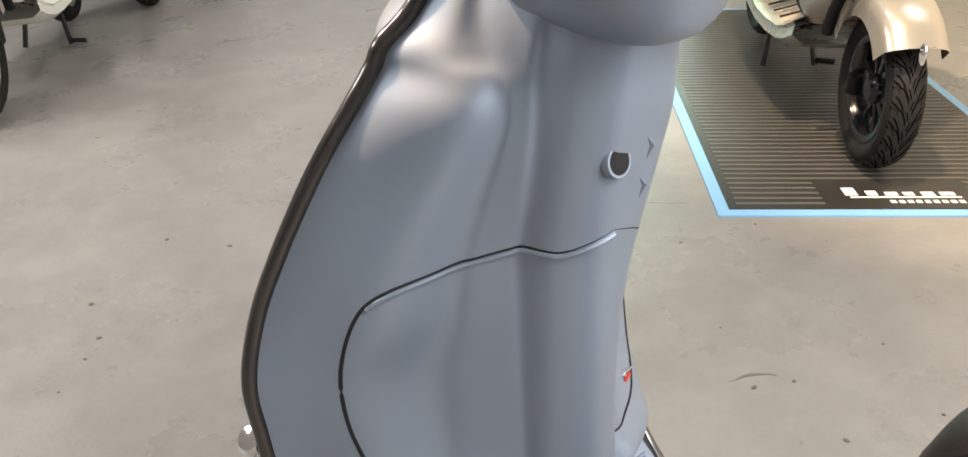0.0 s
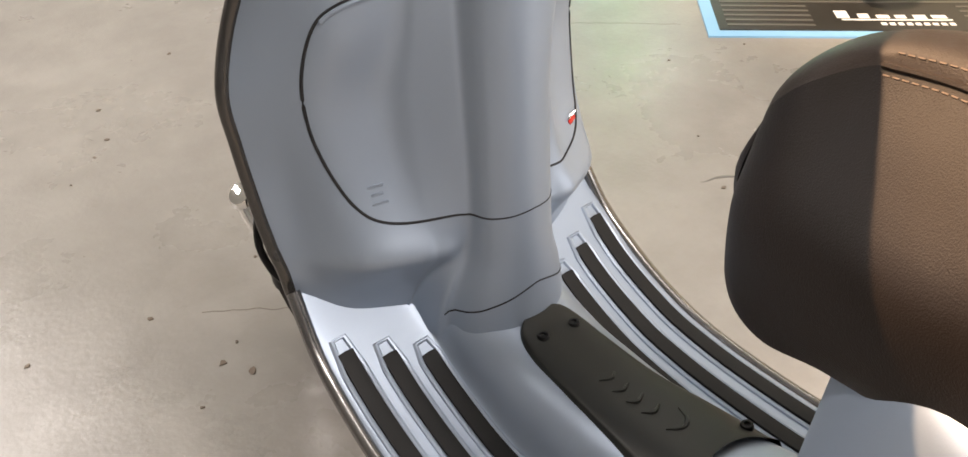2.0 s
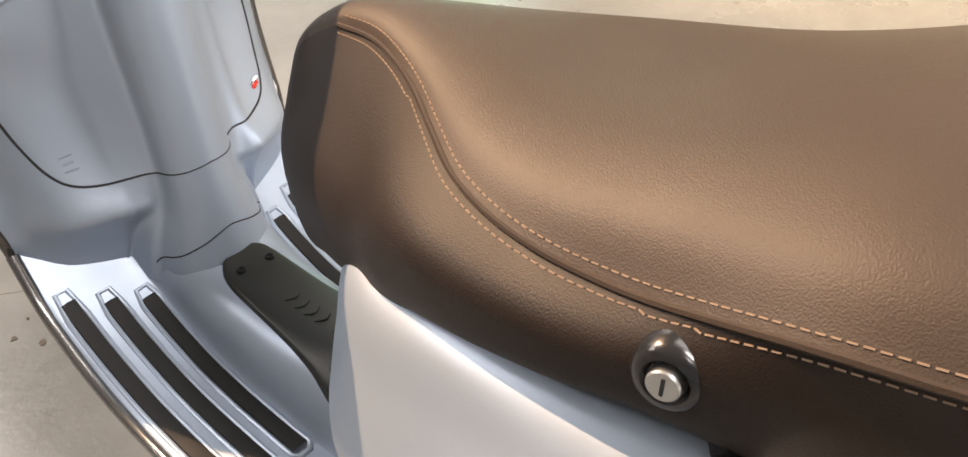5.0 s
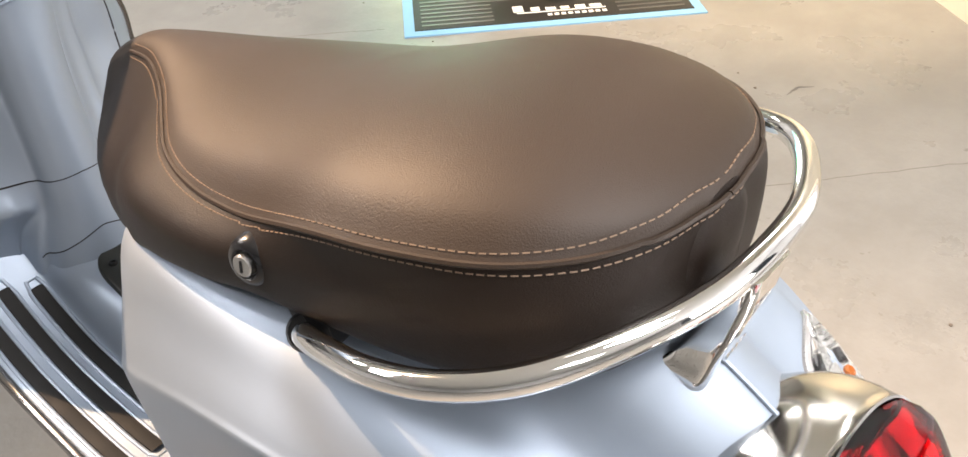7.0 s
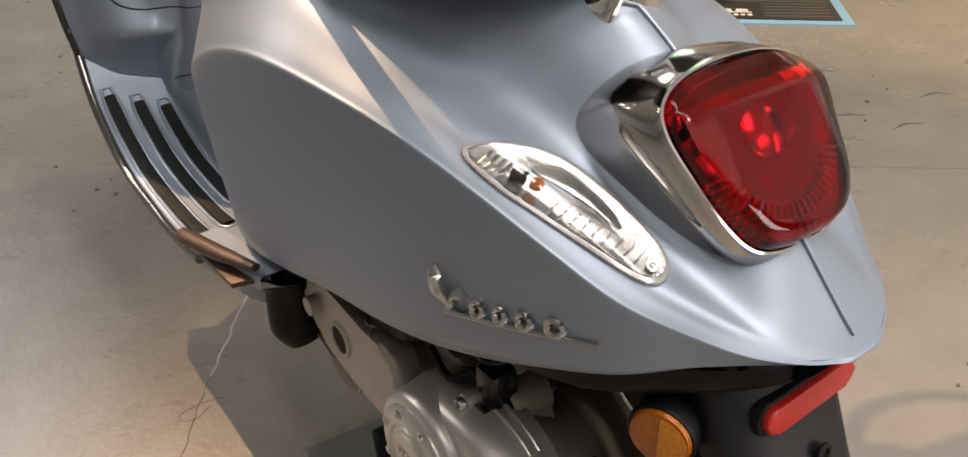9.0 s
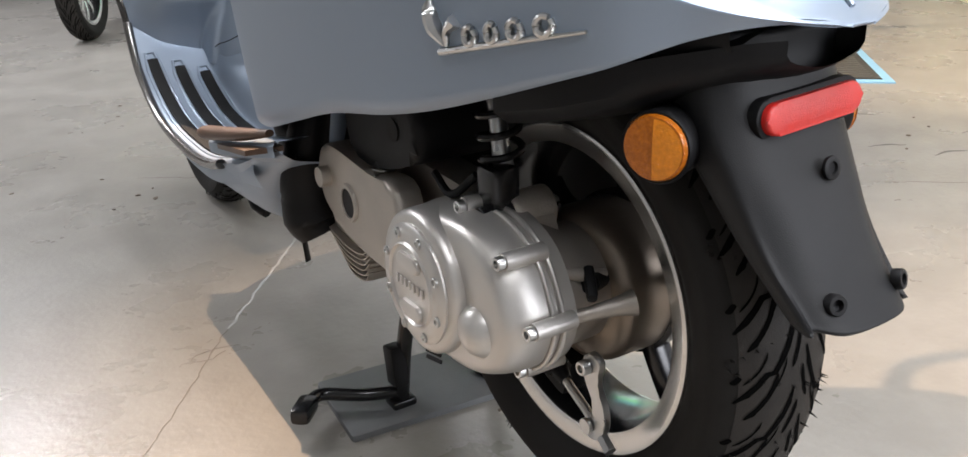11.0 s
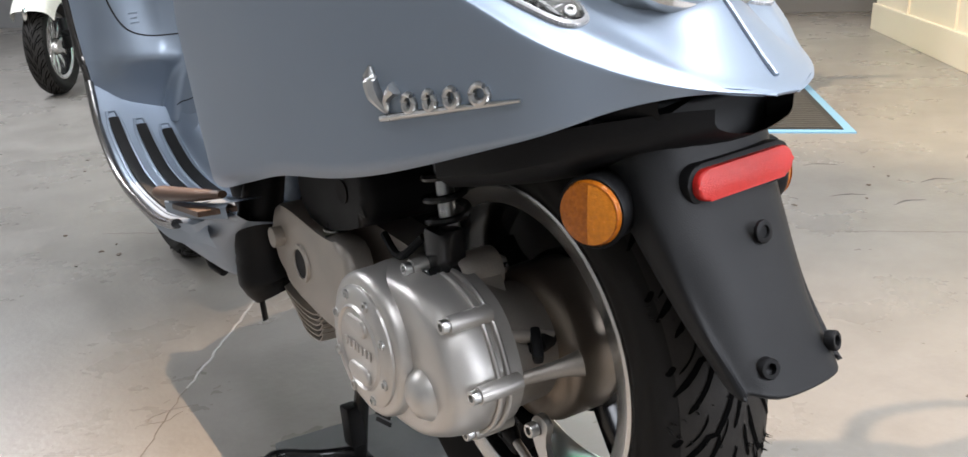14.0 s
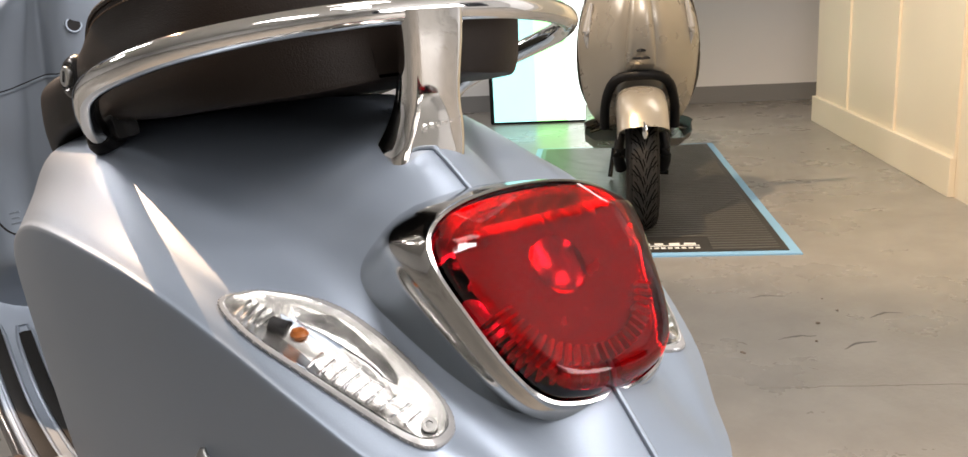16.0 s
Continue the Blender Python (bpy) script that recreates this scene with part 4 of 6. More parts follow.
for x in np.linspace(-0.078, 0.078, 36).tolist():
    foot.append(on_shield(x, 0.452 - 0.04 * (abs(x) / 0.075) ** 1.4, -0.0002))
sp("foot_gap", tube(foot, 0.0010, 8), SEAM, shield)

# moulded centre mat
MATP = ((0.99, 0.0, 0.018), (0.983, -0.001, 0.03), (0.965, 0, 0.038), (0.92, 0, 0.042), (0.86, 0, 0.046), (0.80, 0, 0.055), (0.755, 0, 0.066), (0.735, 0, 0.068), (0.722, 0, 0.062))
rows = []
for y, d, w in MATP:
    row = []
    for u, lift in ((-1.0, -0.001), (-0.97, 0.004), (-0.9, 0.0065), (-0.5, 0.007), (0, 0.007), (0.5, 0.007), (0.9, 0.0065), (0.97, 0.004), (1.0, -0.001)):
        p = on_board(u * w, y + (0.028 * (1 - u * u) * (y < 0.74) * 1.0), lift)
        row.append(tuple(p))
    rows.append(row)
cmat = sp("centre_mat", grid(spline(np.array([spline(r, 3) for r in rows]), 5)), MATRUB, board, "black moulded rubber mat with embossed relief")
for x, y in ((-0.017, 0.962), (0.022, 0.957), (-0.046, 0.754), (0.048, 0.754)):
    p = on_board(x, y, 0.0068)
    sp("mat_screw", lathe([(0, 0.0008), (0.003, 0.0005), (0.0035, 0.003), (0.0055, 0.003), (0.0065, 0.001), (0.0065, -0.002)], facing(p, (0, 0.1, 1)), 16), BLACK, cmat)
for pts in ([(-0.012, 0.80), (0.0, 0.79), (0.012, 0.795), (0.018, 0.81)], [(-0.012, 0.83), (-0.003, 0.822), (0.008, 0.826)], [(-0.012, 0.85), (-0.004, 0.842), (0.008, 0.846)], [(-0.012, 0.868), (-0.003, 0.862), (0.008, 0.865)], [(-0.012, 0.886), (0, 0.88), (0.008, 0.884)]):
    sp("relief", tube([on_board(x, y, 0.0072) for x, y in spline(pts, 4)], [0.001, 0.0025, 0.001], 6), MATRUB, cmat)

# side skirt below the board
for sgn in (-1, 1):
    rows = []
    for y, a, b, c in ((1.0, (0.2, 0.322), (0.195, 0.312), (0.18, 0.305)), (0.92, (0.203, 0.305), (0.197, 0.298), (0.18, 0.292)), (0.8, (0.206, 0.298), (0.2, 0.288), (0.178, 0.28)), (0.73, (0.208, 0.301), (0.198, 0.285), (0.168, 0.266)), (0.68, (0.209, 0.308), (0.192, 0.275), (0.155, 0.248)), (0.63, (0.211, 0.322), (0.19, 0.28), (0.15, 0.24)), (0.57, (0.213, 0.338), (0.19, 0.29), (0.15, 0.248)), (0.54, (0.2135, 0.345), (0.19, 0.305), (0.155, 0.268)), (0.51, (0.214, 0.352), (0.192, 0.325), (0.165, 0.305)), (0.46, (0.208, 0.372), (0.19, 0.352), (0.17, 0.34)), (0.41, (0.198, 0.392), (0.185, 0.38), (0.17, 0.372))):
        rows.append([(sgn * a[0], y, a[1]), (sgn * b[0], y, b[1]), (sgn * c[0], y, c[1]), (sgn * (c[0] - 0.05), y, c[1] - 0.01)])
    sk = sp("side_skirt", smooth_grid(rows, 4, 4), PAINT, board)
    sp("skirt_plug", tube([(sgn * 0.165, 0.672, 0.268), (sgn * 0.156, 0.66, 0.242), (sgn * 0.148, 0.64, 0.232)], [0.005, 0.010, 0.008], 10, steps=4), BLACK, sk)
# black frame tube and belly between the skirts
rows = [[(x, y, z) for x, z in ((-0.17, z1), (-0.14, z0), (0.14, z0), (0.17, z1))] for y, z0, z1 in ((1.06, 0.34, 0.36), (0.95, 0.30, 0.31), (0.8, 0.285, 0.295), (0.7, 0.275, 0.3), (0.62, 0.275, 0.31), (0.5, 0.33, 0.345), (0.42, 0.37, 0.38))]
sp("belly", smooth_grid(rows, 3, 2), BLACK, board)

# folding passenger peg
for sgn in (-1, 1):
    peg = sp("passenger_peg", tube([(sgn * 0.231, 0.592, 0.380), (sgn * 0.23, 0.57, 0.383), (sgn * 0.216, 0.48, 0.398), (sgn * 0.203, 0.41, 0.412)], [0.010, 0.0125, 0.011, 0.006], 14, steps=4, flat=0.75), PEG, board, "bronze-brown folding passenger peg")
    sp("peg_plate", slab([(0, -0.006), (0.125, -0.008), (0.14, 0.034), (0.015, 0.046)], 0.007, Matrix.Translation((sgn * 0.222, 0.55, 0.366)) @ Matrix(((0, -sgn, 0, 0), (-1, 0, 0, 0), (0.16, 0, 1, 0), (0, 0, 0, 1))), 0.002), PEG, peg)
    bolt(OFF @ Vector((sgn * 0.206, 0.485, 0.391)), (0, 0.15, 1), 0.007, 0.003, peg, BLACK, "peg_bolt")
    rows = []
    for y, z in ((0.60, 0.366), (0.585, 0.368), (0.52, 0.378), (0.45, 0.391), (0.40, 0.402)):
        xo = 0.226 - 0.15 * (0.6 - y) ** 1.2
        rows.append([(sgn * (xo - 0.045), y, z + 0.001), (sgn * (xo - 0.003), y, z + 0.001), (sgn * xo, y, z - 0.003), (sgn * (xo - 0.001), y, z - 0.017), (sgn * (xo - 0.012), y, z - 0.024)])
    sp("peg_ledge", grid(spline(np.array(rows), 3)), PAINT, peg, "matte blue-grey ledge under the peg")

# ---- rear fender and reflectors ----
fender = new("rear_fender")
fender.parent = SCOOTER
tagged(fender, "grained black plastic rear mudguard")
rows = []
for z, yb, hw, yf, xc in ((0.575, -0.145, 0.07, -0.05, 0), (0.55, -0.147, 0.069, -0.08, -0.002), (0.51, -0.162, 0.066, -0.10, -0.005), (0.47, -0.188, 0.06, -0.135, -0.01), (0.43, -0.215, 0.054, -0.175, -0.015), (0.40, -0.242, 0.05, -0.21, -0.018), (0.392, -0.25, 0.049, -0.222, -0.019)):
    rows.append(mirrored([(0, yb, z), (hw * 0.6, yb + 0.004, z), (hw * 0.92, yb + 0.018, z + 0.002), (hw, yb * 0.5 + yf * 0.5, z), (hw * 0.96, yf, z + 0.001)]) + (xc, 0, 0))
bm = smooth_grid(rows, 4, 4)
fm = sp("guard", bm, FENDER, fender)
mod = fm.modifiers.new("thickness", "SOLIDIFY")
mod.thickness, mod.offset = 0.004, 0
# tail filler between shell and guard
rows = []
for y, w, z0, z1 in ((-0.172, 0.04, 0.558, 0.572), (-0.155, 0.062, 0.55, 0.57), (-0.12, 0.09, 0.535, 0.562), (-0.05, 0.13, 0.51, 0.545), (0.03, 0.14, 0.49, 0.53)):
    rows.append([(-w, y, z1), (-w * 0.9, y, z0), (0, y, z0 - 0.008), (w * 0.9, y, z0), (w, y, z1)])
sp("guard_root", smooth_grid(rows, 3, 3), BLACK, fender)
rf = Matrix.Translation((0.002, -0.158, 0.519)) @ Matrix(((1, 0, 0, 0), (0, 0.12, -0.99, 0), (0, 0.99, 0.12, 0), (0, 0, 0, 1))) @ pose(0, 0, 0, 0, 0, 3)
sp("reflector_base", slab(rounded(0.108, 0.03, 0.014, 7), 0.01, rf @ pose(0, 0, -0.006), 0.002), BLACK, fender)
sp("red_reflector", slab(rounded(0.1, 0.023, 0.0112, 8), 0.01, rf, 0.003, 3), REDPLASTIC, fender, "red rear reflector")
for sgn in (-1, 1):
    d = Vector((sgn * 0.93, -0.36, 0.0))
    p = Vector((sgn * 0.094, -0.112, 0.497))
    sp("reflector_stalk", lathe([(0, -0.06), (0.027, -0.06), (0.026, -0.01), (0.0275, 0.0), (0.026, 0.003), (0, 0.003)], facing(p, d), 32), BLACK, fender)
    disc = sp("amber_reflector", lathe([(0, 0.0085), (0.017, 0.008), (0.023, 0.0065), (0.0245, 0.003), (0.0245, 0.0)], facing(p, d), 36), AMBERLENS, fender, "round amber side reflector")
    dn = Vector(d).normalized()
    back = Vector((0, -1, 0)) - dn * dn.dot(Vector((0, -1, 0)))
    back.normalize()
    across = dn.cross(back)
    # rear prism half laid over the lens, its reflection put into the colour
    rows = [[Vector(p) + dn * (0.0094 - 0.0012 * k * k) + (back * math.cos(a) + across * math.sin(a)) * 0.022 * k + back * 0.0005 for a in np.linspace(-1.5708, 1.5708, 20)] for k in (0.02, 0.4, 0.75, 1.0)]
    sp("amber_glint", grid(rows), AMBERGLINT, disc, "amber prism half with its reflected light in the colour")
    pp = Vector((-0.0125 + sgn * 0.033, -0.231, 0.408))
    bolt(OFF @ pp, (sgn * 0.25, -0.9, 0.25), 0.0075, 0.007, fender, BLACK, "guard_boss")
bolt(OFF @ Vector((-0.002, -0.186, 0.482)), (0, -0.95, 0.2), 0.0085, 0.003, fender, BLACK, "guard_boss")

# black inner arch over the wheel
rows = []
for a in np.linspace(12, 122, 14):
    c = (0.059 + 0.256 * math.cos(radians(a)), 0.306 + 0.256 * math.sin(radians(a)))
    rows.append([(-0.07, *c), (0.075, *c), (0.088, 0.059 + (c[0] - 0.059) * 0.8, 0.306 + (c[1] - 0.306) * 0.8), (0.09, 0.059 + (c[0] - 0.059) * 0.45, 0.306 + max(0.03, (c[1] - 0.306) * 0.45))])
sp("inner_arch", grid(rows), BLACK, fender)
sp("inner_panel", box((0.006, 0.5, 0.3), Matrix.Translation((0.084, 0.16, 0.46)), 0.002), BLACK, fender)

# ---- wheels ----


def wheel(parent, name, c, r_out, r_rim, hw, spokes, rim_mat, spoke_mat, label, tread=True, hub=True, off=OFF, inset=0.0):
    """A wheel in the yz plane about c: tyre with dark tread strips, rim ring, spokes, hub."""
    w = new(name)
    w.parent = parent
    tagged(w, label)
    m = off @ Matrix.Translation(c) @ Matrix(((0, 0, 1, 0), (1, 0, 0, 0), (0, 1, 0, 0), (0, 0, 0, 1)))
    h = hw
    prof = [(r_rim - 0.004, -h * 0.66), (r_rim + 0.004, -h * 0.72), (r_rim + 0.02, -h * 0.92), (r_rim + 0.036, -h), (r_out - 0.03, -h * 0.97), (r_out - 0.017, -h * 0.8), (r_out - 0.006, -h * 0.5), (r_out, 0), (r_out - 0.006, h * 0.5), (r_out - 0.017, h * 0.8), (r_out - 0.03, h * 0.97), (r_rim + 0.036, h), (r_rim + 0.02, h * 0.92), (r_rim + 0.004, h * 0.72), (r_rim - 0.004, h * 0.66)]
    fine = [tuple(q) for q in spline(prof, 3)]
    part("tyre", lathe(fine, m, 72), RUBBER, w, "black rubber tyre")
    if tread:
        def tread_r(x):
            q = np.array(fine)
            o = q[(q[:, 0] > r_out - 0.036)]
            return np.interp(x, o[:, 1], o[:, 0])
        part("tread", lathe([(r + 0.0005, x) for r, x in fine if abs(x) < h * 0.82 and r > r_out - 0.036], m, 72), TREAD, w, "dusty tread face")
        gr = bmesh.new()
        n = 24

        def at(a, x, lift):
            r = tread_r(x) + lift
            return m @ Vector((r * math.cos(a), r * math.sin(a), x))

        def groove_strip(path, wide):
            """Flat near-black strip for groove shade along (angle, x), widest in its middle."""
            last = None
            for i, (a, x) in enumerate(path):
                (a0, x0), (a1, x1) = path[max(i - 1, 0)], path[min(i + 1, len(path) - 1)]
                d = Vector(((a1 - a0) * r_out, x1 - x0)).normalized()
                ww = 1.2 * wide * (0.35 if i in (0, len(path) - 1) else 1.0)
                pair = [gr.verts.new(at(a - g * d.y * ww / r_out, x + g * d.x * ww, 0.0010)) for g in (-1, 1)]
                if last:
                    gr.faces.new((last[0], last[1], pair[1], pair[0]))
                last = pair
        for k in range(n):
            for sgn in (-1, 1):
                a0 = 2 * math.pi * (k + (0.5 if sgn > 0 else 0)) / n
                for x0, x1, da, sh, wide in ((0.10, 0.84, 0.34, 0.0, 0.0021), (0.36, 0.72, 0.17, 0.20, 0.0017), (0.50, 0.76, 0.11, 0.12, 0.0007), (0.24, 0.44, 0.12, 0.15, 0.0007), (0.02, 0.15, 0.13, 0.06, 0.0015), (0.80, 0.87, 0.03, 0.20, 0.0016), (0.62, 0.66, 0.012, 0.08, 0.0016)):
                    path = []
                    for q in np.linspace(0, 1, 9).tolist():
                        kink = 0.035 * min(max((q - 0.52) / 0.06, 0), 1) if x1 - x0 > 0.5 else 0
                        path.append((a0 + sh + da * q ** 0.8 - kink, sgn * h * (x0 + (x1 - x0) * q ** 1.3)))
                    groove_strip(path, wide)
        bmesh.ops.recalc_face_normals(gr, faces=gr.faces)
        part("groove_shade_strips", gr, GROOVE_SHADE, w)
        nibs = bmesh.new()
        for k in range(560):
            a, x = k * 2.39996, h * (0.9 * math.sin(k * 1.7))
            tip = nibs.verts.new(at(a + 0.008 * math.sin(k * 3.3), x * 1.03, 0.0065 + 0.003 * math.sin(k * 5.1)))
            foot = [nibs.verts.new(at(a + 0.0042 * math.cos(g), x + 0.001 * math.sin(g), -0.001)) for g in (0, 2.1, 4.2)]
            for i in range(3):
                nibs.faces.new((foot[i], foot[(i + 1) % 3], tip))
        tagged(part("rubber_hairs", nibs, RUBBER, w), kind="stuff")
    lip = [(r_rim + 0.002, 0.70), (r_rim + 0.001, 0.745), (r_rim - 0.0015, 0.76), (r_rim - 0.004, 0.75), (r_rim - 0.017, 0.71), (r_rim - 0.0195, 0.69), (r_rim - 0.020, 0.66)]
    rim = part("rim", merge(lathe([(r, -h * v) for r, v in lip], m, 72), lathe([(r, h * v) for r, v in lip], m, 72)), rim_mat, w, "bright machined rim")
    well = [(r_rim - 0.0198, -h * 0.67), (r_rim - 0.024, -h * 0.5), (r_rim - 0.028, 0), (r_rim - 0.024, h * 0.5), (r_rim - 0.0198, h * 0.67)]
    part("rim_well", lathe(well, m, 72), GLOSS, rim)
    for k in range(spokes):
        a = 2 * math.pi * k / spokes + 0.35
        rows = []
        for r, ww, dz in ((0.035, 0.017, 0.0), (0.07, 0.012, -0.006), (r_rim - 0.05, 0.011, -0.008), (r_rim - 0.022, 0.016, -0.004)):
            row = []
            for u, v in rounded(2 * ww, 0.024, 0.005, 3):
                t = u / r * 0.999
                row.append(m @ Vector((r * math.cos(a + t), r * math.sin(a + t), v + dz + inset)))
            rows.append(row)
        part("spoke", grid(spline(np.array(rows), 3), closed=True, caps=True), spoke_mat, rim)
    if hub:
        part("hub", lathe([(0, -0.035), (0.03, -0.035), (0.042, -0.02), (0.045, 0.02), (0.03, 0.035), (0, 0.035)], m, 36), spoke_mat, w)
    return w


AX = Vector((0, 0.059, 0.306))
wheel(SCOOTER, "rear_wheel", AX, 0.239, 0.1635, 0.062, 5, RIMRING, GLOSS, "rear wheel with black spokes and bright rim", hub=False, inset=0.04)
wheel(SCOOTER, "front_wheel", Vector((0, 1.425, 0.228)), 0.228, 0.158, 0.05, 5, RIMRING, GLOSS, "front wheel with bright rim", tread=True)
sp("hub_cap", lathe([(0, 0.058), (0.03, 0.058), (0.042, 0.052), (0.06, 0.04), (0.09, 0.034), (0.105, 0.02), (0.105, 0.0), (0, 0.0)], Matrix(((0, 0, -1, 0.0), (1, 0, 0, 1.425), (0, 1, 0, 0.228), (0, 0, 0, 1))), 40), GOLD, label="gold anodised front hub")

# ---- engine ----
engine = new("engine")
engine.parent = SCOOTER
tagged(engine, "bare cast aluminium engine and transmission case")


def yz(x, d=-1):
    """A pose whose xy plane is the world's yz plane at x, z axis pointing to -x."""
    return Matrix(((0, 0, d, x), (1, 0, 0, 0), (0, 1, 0, 0), (0, 0, 0, 1)))


# drum behind the cover, on the axle
sp("hub_drum", lathe([(0, 0.014), (0.05, 0.014), (0.066, 0.0115), (0.075, 0.005), (0.0785, -0.004), (0.079, -0.05), (0.077, -0.056), (0, -0.056)], yz(-0.024) @ pose(AX.y, AX.z, 0), 56), DRUM, engine, "brown-grey cast hub drum")
sp("drum_seal", lathe([(0.078, -0.046), (0.084, -0.048), (0.084, -0.058), (0.076, -0.06)], yz(-0.024) @ pose(AX.y, AX.z, 0), 56), GLOSS, engine)
# long case
case = [(0.40, 0.365), (0.385, 0.395), (0.33, 0.405), (0.2, 0.40), (0.12, 0.39), (0.09, 0.345), (0.09, 0.30), (0.11, 0.262), (0.15, 0.252), (0.24, 0.275), (0.33, 0.285), (0.385, 0.305)]
cf = [tuple(q) for q in spline(case, 4, True)]
sp("case", slab(cf, 0.042, yz(-0.06), 0.012, 4), CAST, engine)
# raised front part with round hole and pin
front_case = [(0.405, 0.36), (0.39, 0.392), (0.35, 0.40), (0.26, 0.392), (0.2, 0.385), (0.19, 0.30), (0.25, 0.292), (0.33, 0.30), (0.39, 0.32)]
sp("case_front", slab([tuple(q) for q in spline(front_case, 4, True)], 0.03, yz(-0.122), 0.01, 4), CAST, engine)
hole = sp("breather_ring", lathe([(0.017, 0.0), (0.0175, 0.004), (0.0215, 0.004), (0.023, 0.0)], yz(-0.151) @ pose(0.316, 0.343, 0), 28), CAST, engine)
sp("breather_hole", lathe([(0, 0.002), (0.0172, 0.002), (0.0172, 0.0)], yz(-0.151) @ pose(0.316, 0.343, 0), 28), SEAM, hole)
bolt(OFF @ Vector((-0.152, 0.372, 0.361)), (-1, 0, 0), 0.012, 0.012, engine, CAST, "case_boss", hole=False)
# clutch cover: a rounded bulge
COVER = [(0.2, 0.322), (0.19, 0.36), (0.165, 0.385), (0.13, 0.396), (0.08, 0.40), (0.045, 0.395), (0.012, 0.378), (-0.008, 0.35), (-0.018, 0.32), (-0.012, 0.295), (0.005, 0.272), (0.045, 0.25), (0.085, 0.242), (0.125, 0.243), (0.165, 0.257), (0.192, 0.288)]
loop = spline(COVER, 4, True)
rows = []
for x, s in ((-0.09, 1), (-0.120, 1), (-0.134, 0.988), (-0.145, 0.955), (-0.153, 0.90), (-0.157, 0.81), (-0.1585, 0.65)):
    rows.append([(x, 0.085 + (y - 0.085) * s, 0.32 + (z - 0.32) * s) for y, z in loop])
cover = sp("clutch_cover", grid(spline(np.array(rows), 3), closed=True, caps=True), SILVER, engine, "satin silver clutch cover")
sp("cover_housing", lathe([(0, 0.0), (0.064, 0.0), (0.0675, -0.001), (0.070, -0.0035), (0.0715, -0.009), (0.073, -0.05)], yz(-0.1705) @ pose(0.125, 0.322, 0), 64), SILVER, cover)
sp("cover_cap", lathe([(0, 0.0055), (0.045, 0.0055), (0.056, 0.0045), (0.0595, 0.0015), (0.0605, -0.006)], yz(-0.1715) @ pose(0.125, 0.322, 0), 56), SILVER, cover, "round satin silver cap")
sp("cap_ring", lathe([(0.0385, 0.0), (0.0405, 0.0024), (0.0425, 0.0)], yz(-0.177) @ pose(0.125, 0.322, 0), 56), SILVER, cover)
for k in range(8):
    a = radians(22 + 45 * k)
    bolt(OFF @ Vector((-0.1755, 0.125 + 0.0515 * math.cos(a), 0.322 + 0.0515 * math.sin(a))), (-1, 0, 0), 0.005, 0.003, cover, STEEL, "cap_bolt")
for zc, w in ((0.345, 0.042), (0.296, 0.042)):
    sp("cap_moulding", slab(rounded(w, 0.016, 0.0078, 6), 0.004, yz(-0.1765) @ pose(0.125, zc, 0), 0.003, 3), SILVER, cover)
for k in range(7):
    sp("raised_mark", box((0.0015, 0.0035, 0.009), Matrix.Translation((-0.1785, 0.149 - 0.008 * k, 0.322)), 0.0005), SILVER, cover)
# dome below the cap
sp("cover_dome", lathe([(0, 0.022), (0.011, 0.0205), (0.019, 0.016), (0.0245, 0.008), (0.0265, -0.002), (0.029, -0.012)], yz(-0.150) @ pose(0.040, 0.304, 0), 36), SILVER, cover)
for k in range(2):
    sp("vent_slot", box((0.002, 0.026, 0.004), Matrix.Translation((-0.166, 0.108, 0.254 - 0.0075 * k)) @ pose(0, 0, 0, -10, 25, 0), 0.0006), SEAM, cover)
# gear case that widens from the cover's flange to the drum
def on_loop(a, k):
    """A point at angle a between the cover's outline (k = 0) and the drum's circle (k = 1)."""
    c = Vector((0.085, 0.32)).lerp(Vector((AX.y, AX.z)), k)
    far = [(math.atan2(z - 0.32, y - 0.085), math.hypot(y - 0.085, z - 0.32)) for y, z in loop]
    far.sort()
    r = float(np.interp(a, [q[0] for q in far], [q[1] for q in far], period=2 * math.pi))
    r = r * 0.97 * (1 - k) + 0.058 * k
    return c.x + r * math.cos(a), c.y + 0.008 * k + r * math.sin(a)


rows = [[(x, *on_loop(a, k)) for a in np.linspace(-math.pi, math.pi, 56, endpoint=False).tolist()] for x, k in ((-0.125, 0.0), (-0.105, 0.03), (-0.09, 0.2), (-0.075, 0.5), (-0.06, 0.8), (-0.046, 0.97), (-0.034, 1.0))]
sp("gear_case", grid(spline(np.array(rows), 3), closed=True, caps=True), CAST, engine, "raw cast gear case")
# parting flange and bolts behind the cover
for p, d in (((-0.135, 0.092, 0.402), (-1, 0, 0)), ((-0.148, 0.009, 0.379), (-1, 0, 0)), ((-0.142, -0.025, 0.326), (-1, 0, 0)), ((-0.125, 0.063, 0.247), (-1, 0, 0)), ((-0.122, 0.020, 0.262), (-1, 0, 0))):
    p = Vector(p)
    bs = sp("bolt_boss", tube([p + Vector((0.042, 0, 0)), p + Vector((0.012, 0, 0)), p + Vector((0.0005, 0, 0))], [0.0082, 0.0082, 0.0078], 16), SILVER, engine)
    sp("bolt", lathe([(0, 0.003), (0.003, 0.003), (0.0035, 0.007), (0.0058, 0.007), (0.0062, 0.006), (0.0062, 0), (0, 0)], facing(p, d), 16), STEEL, bs)
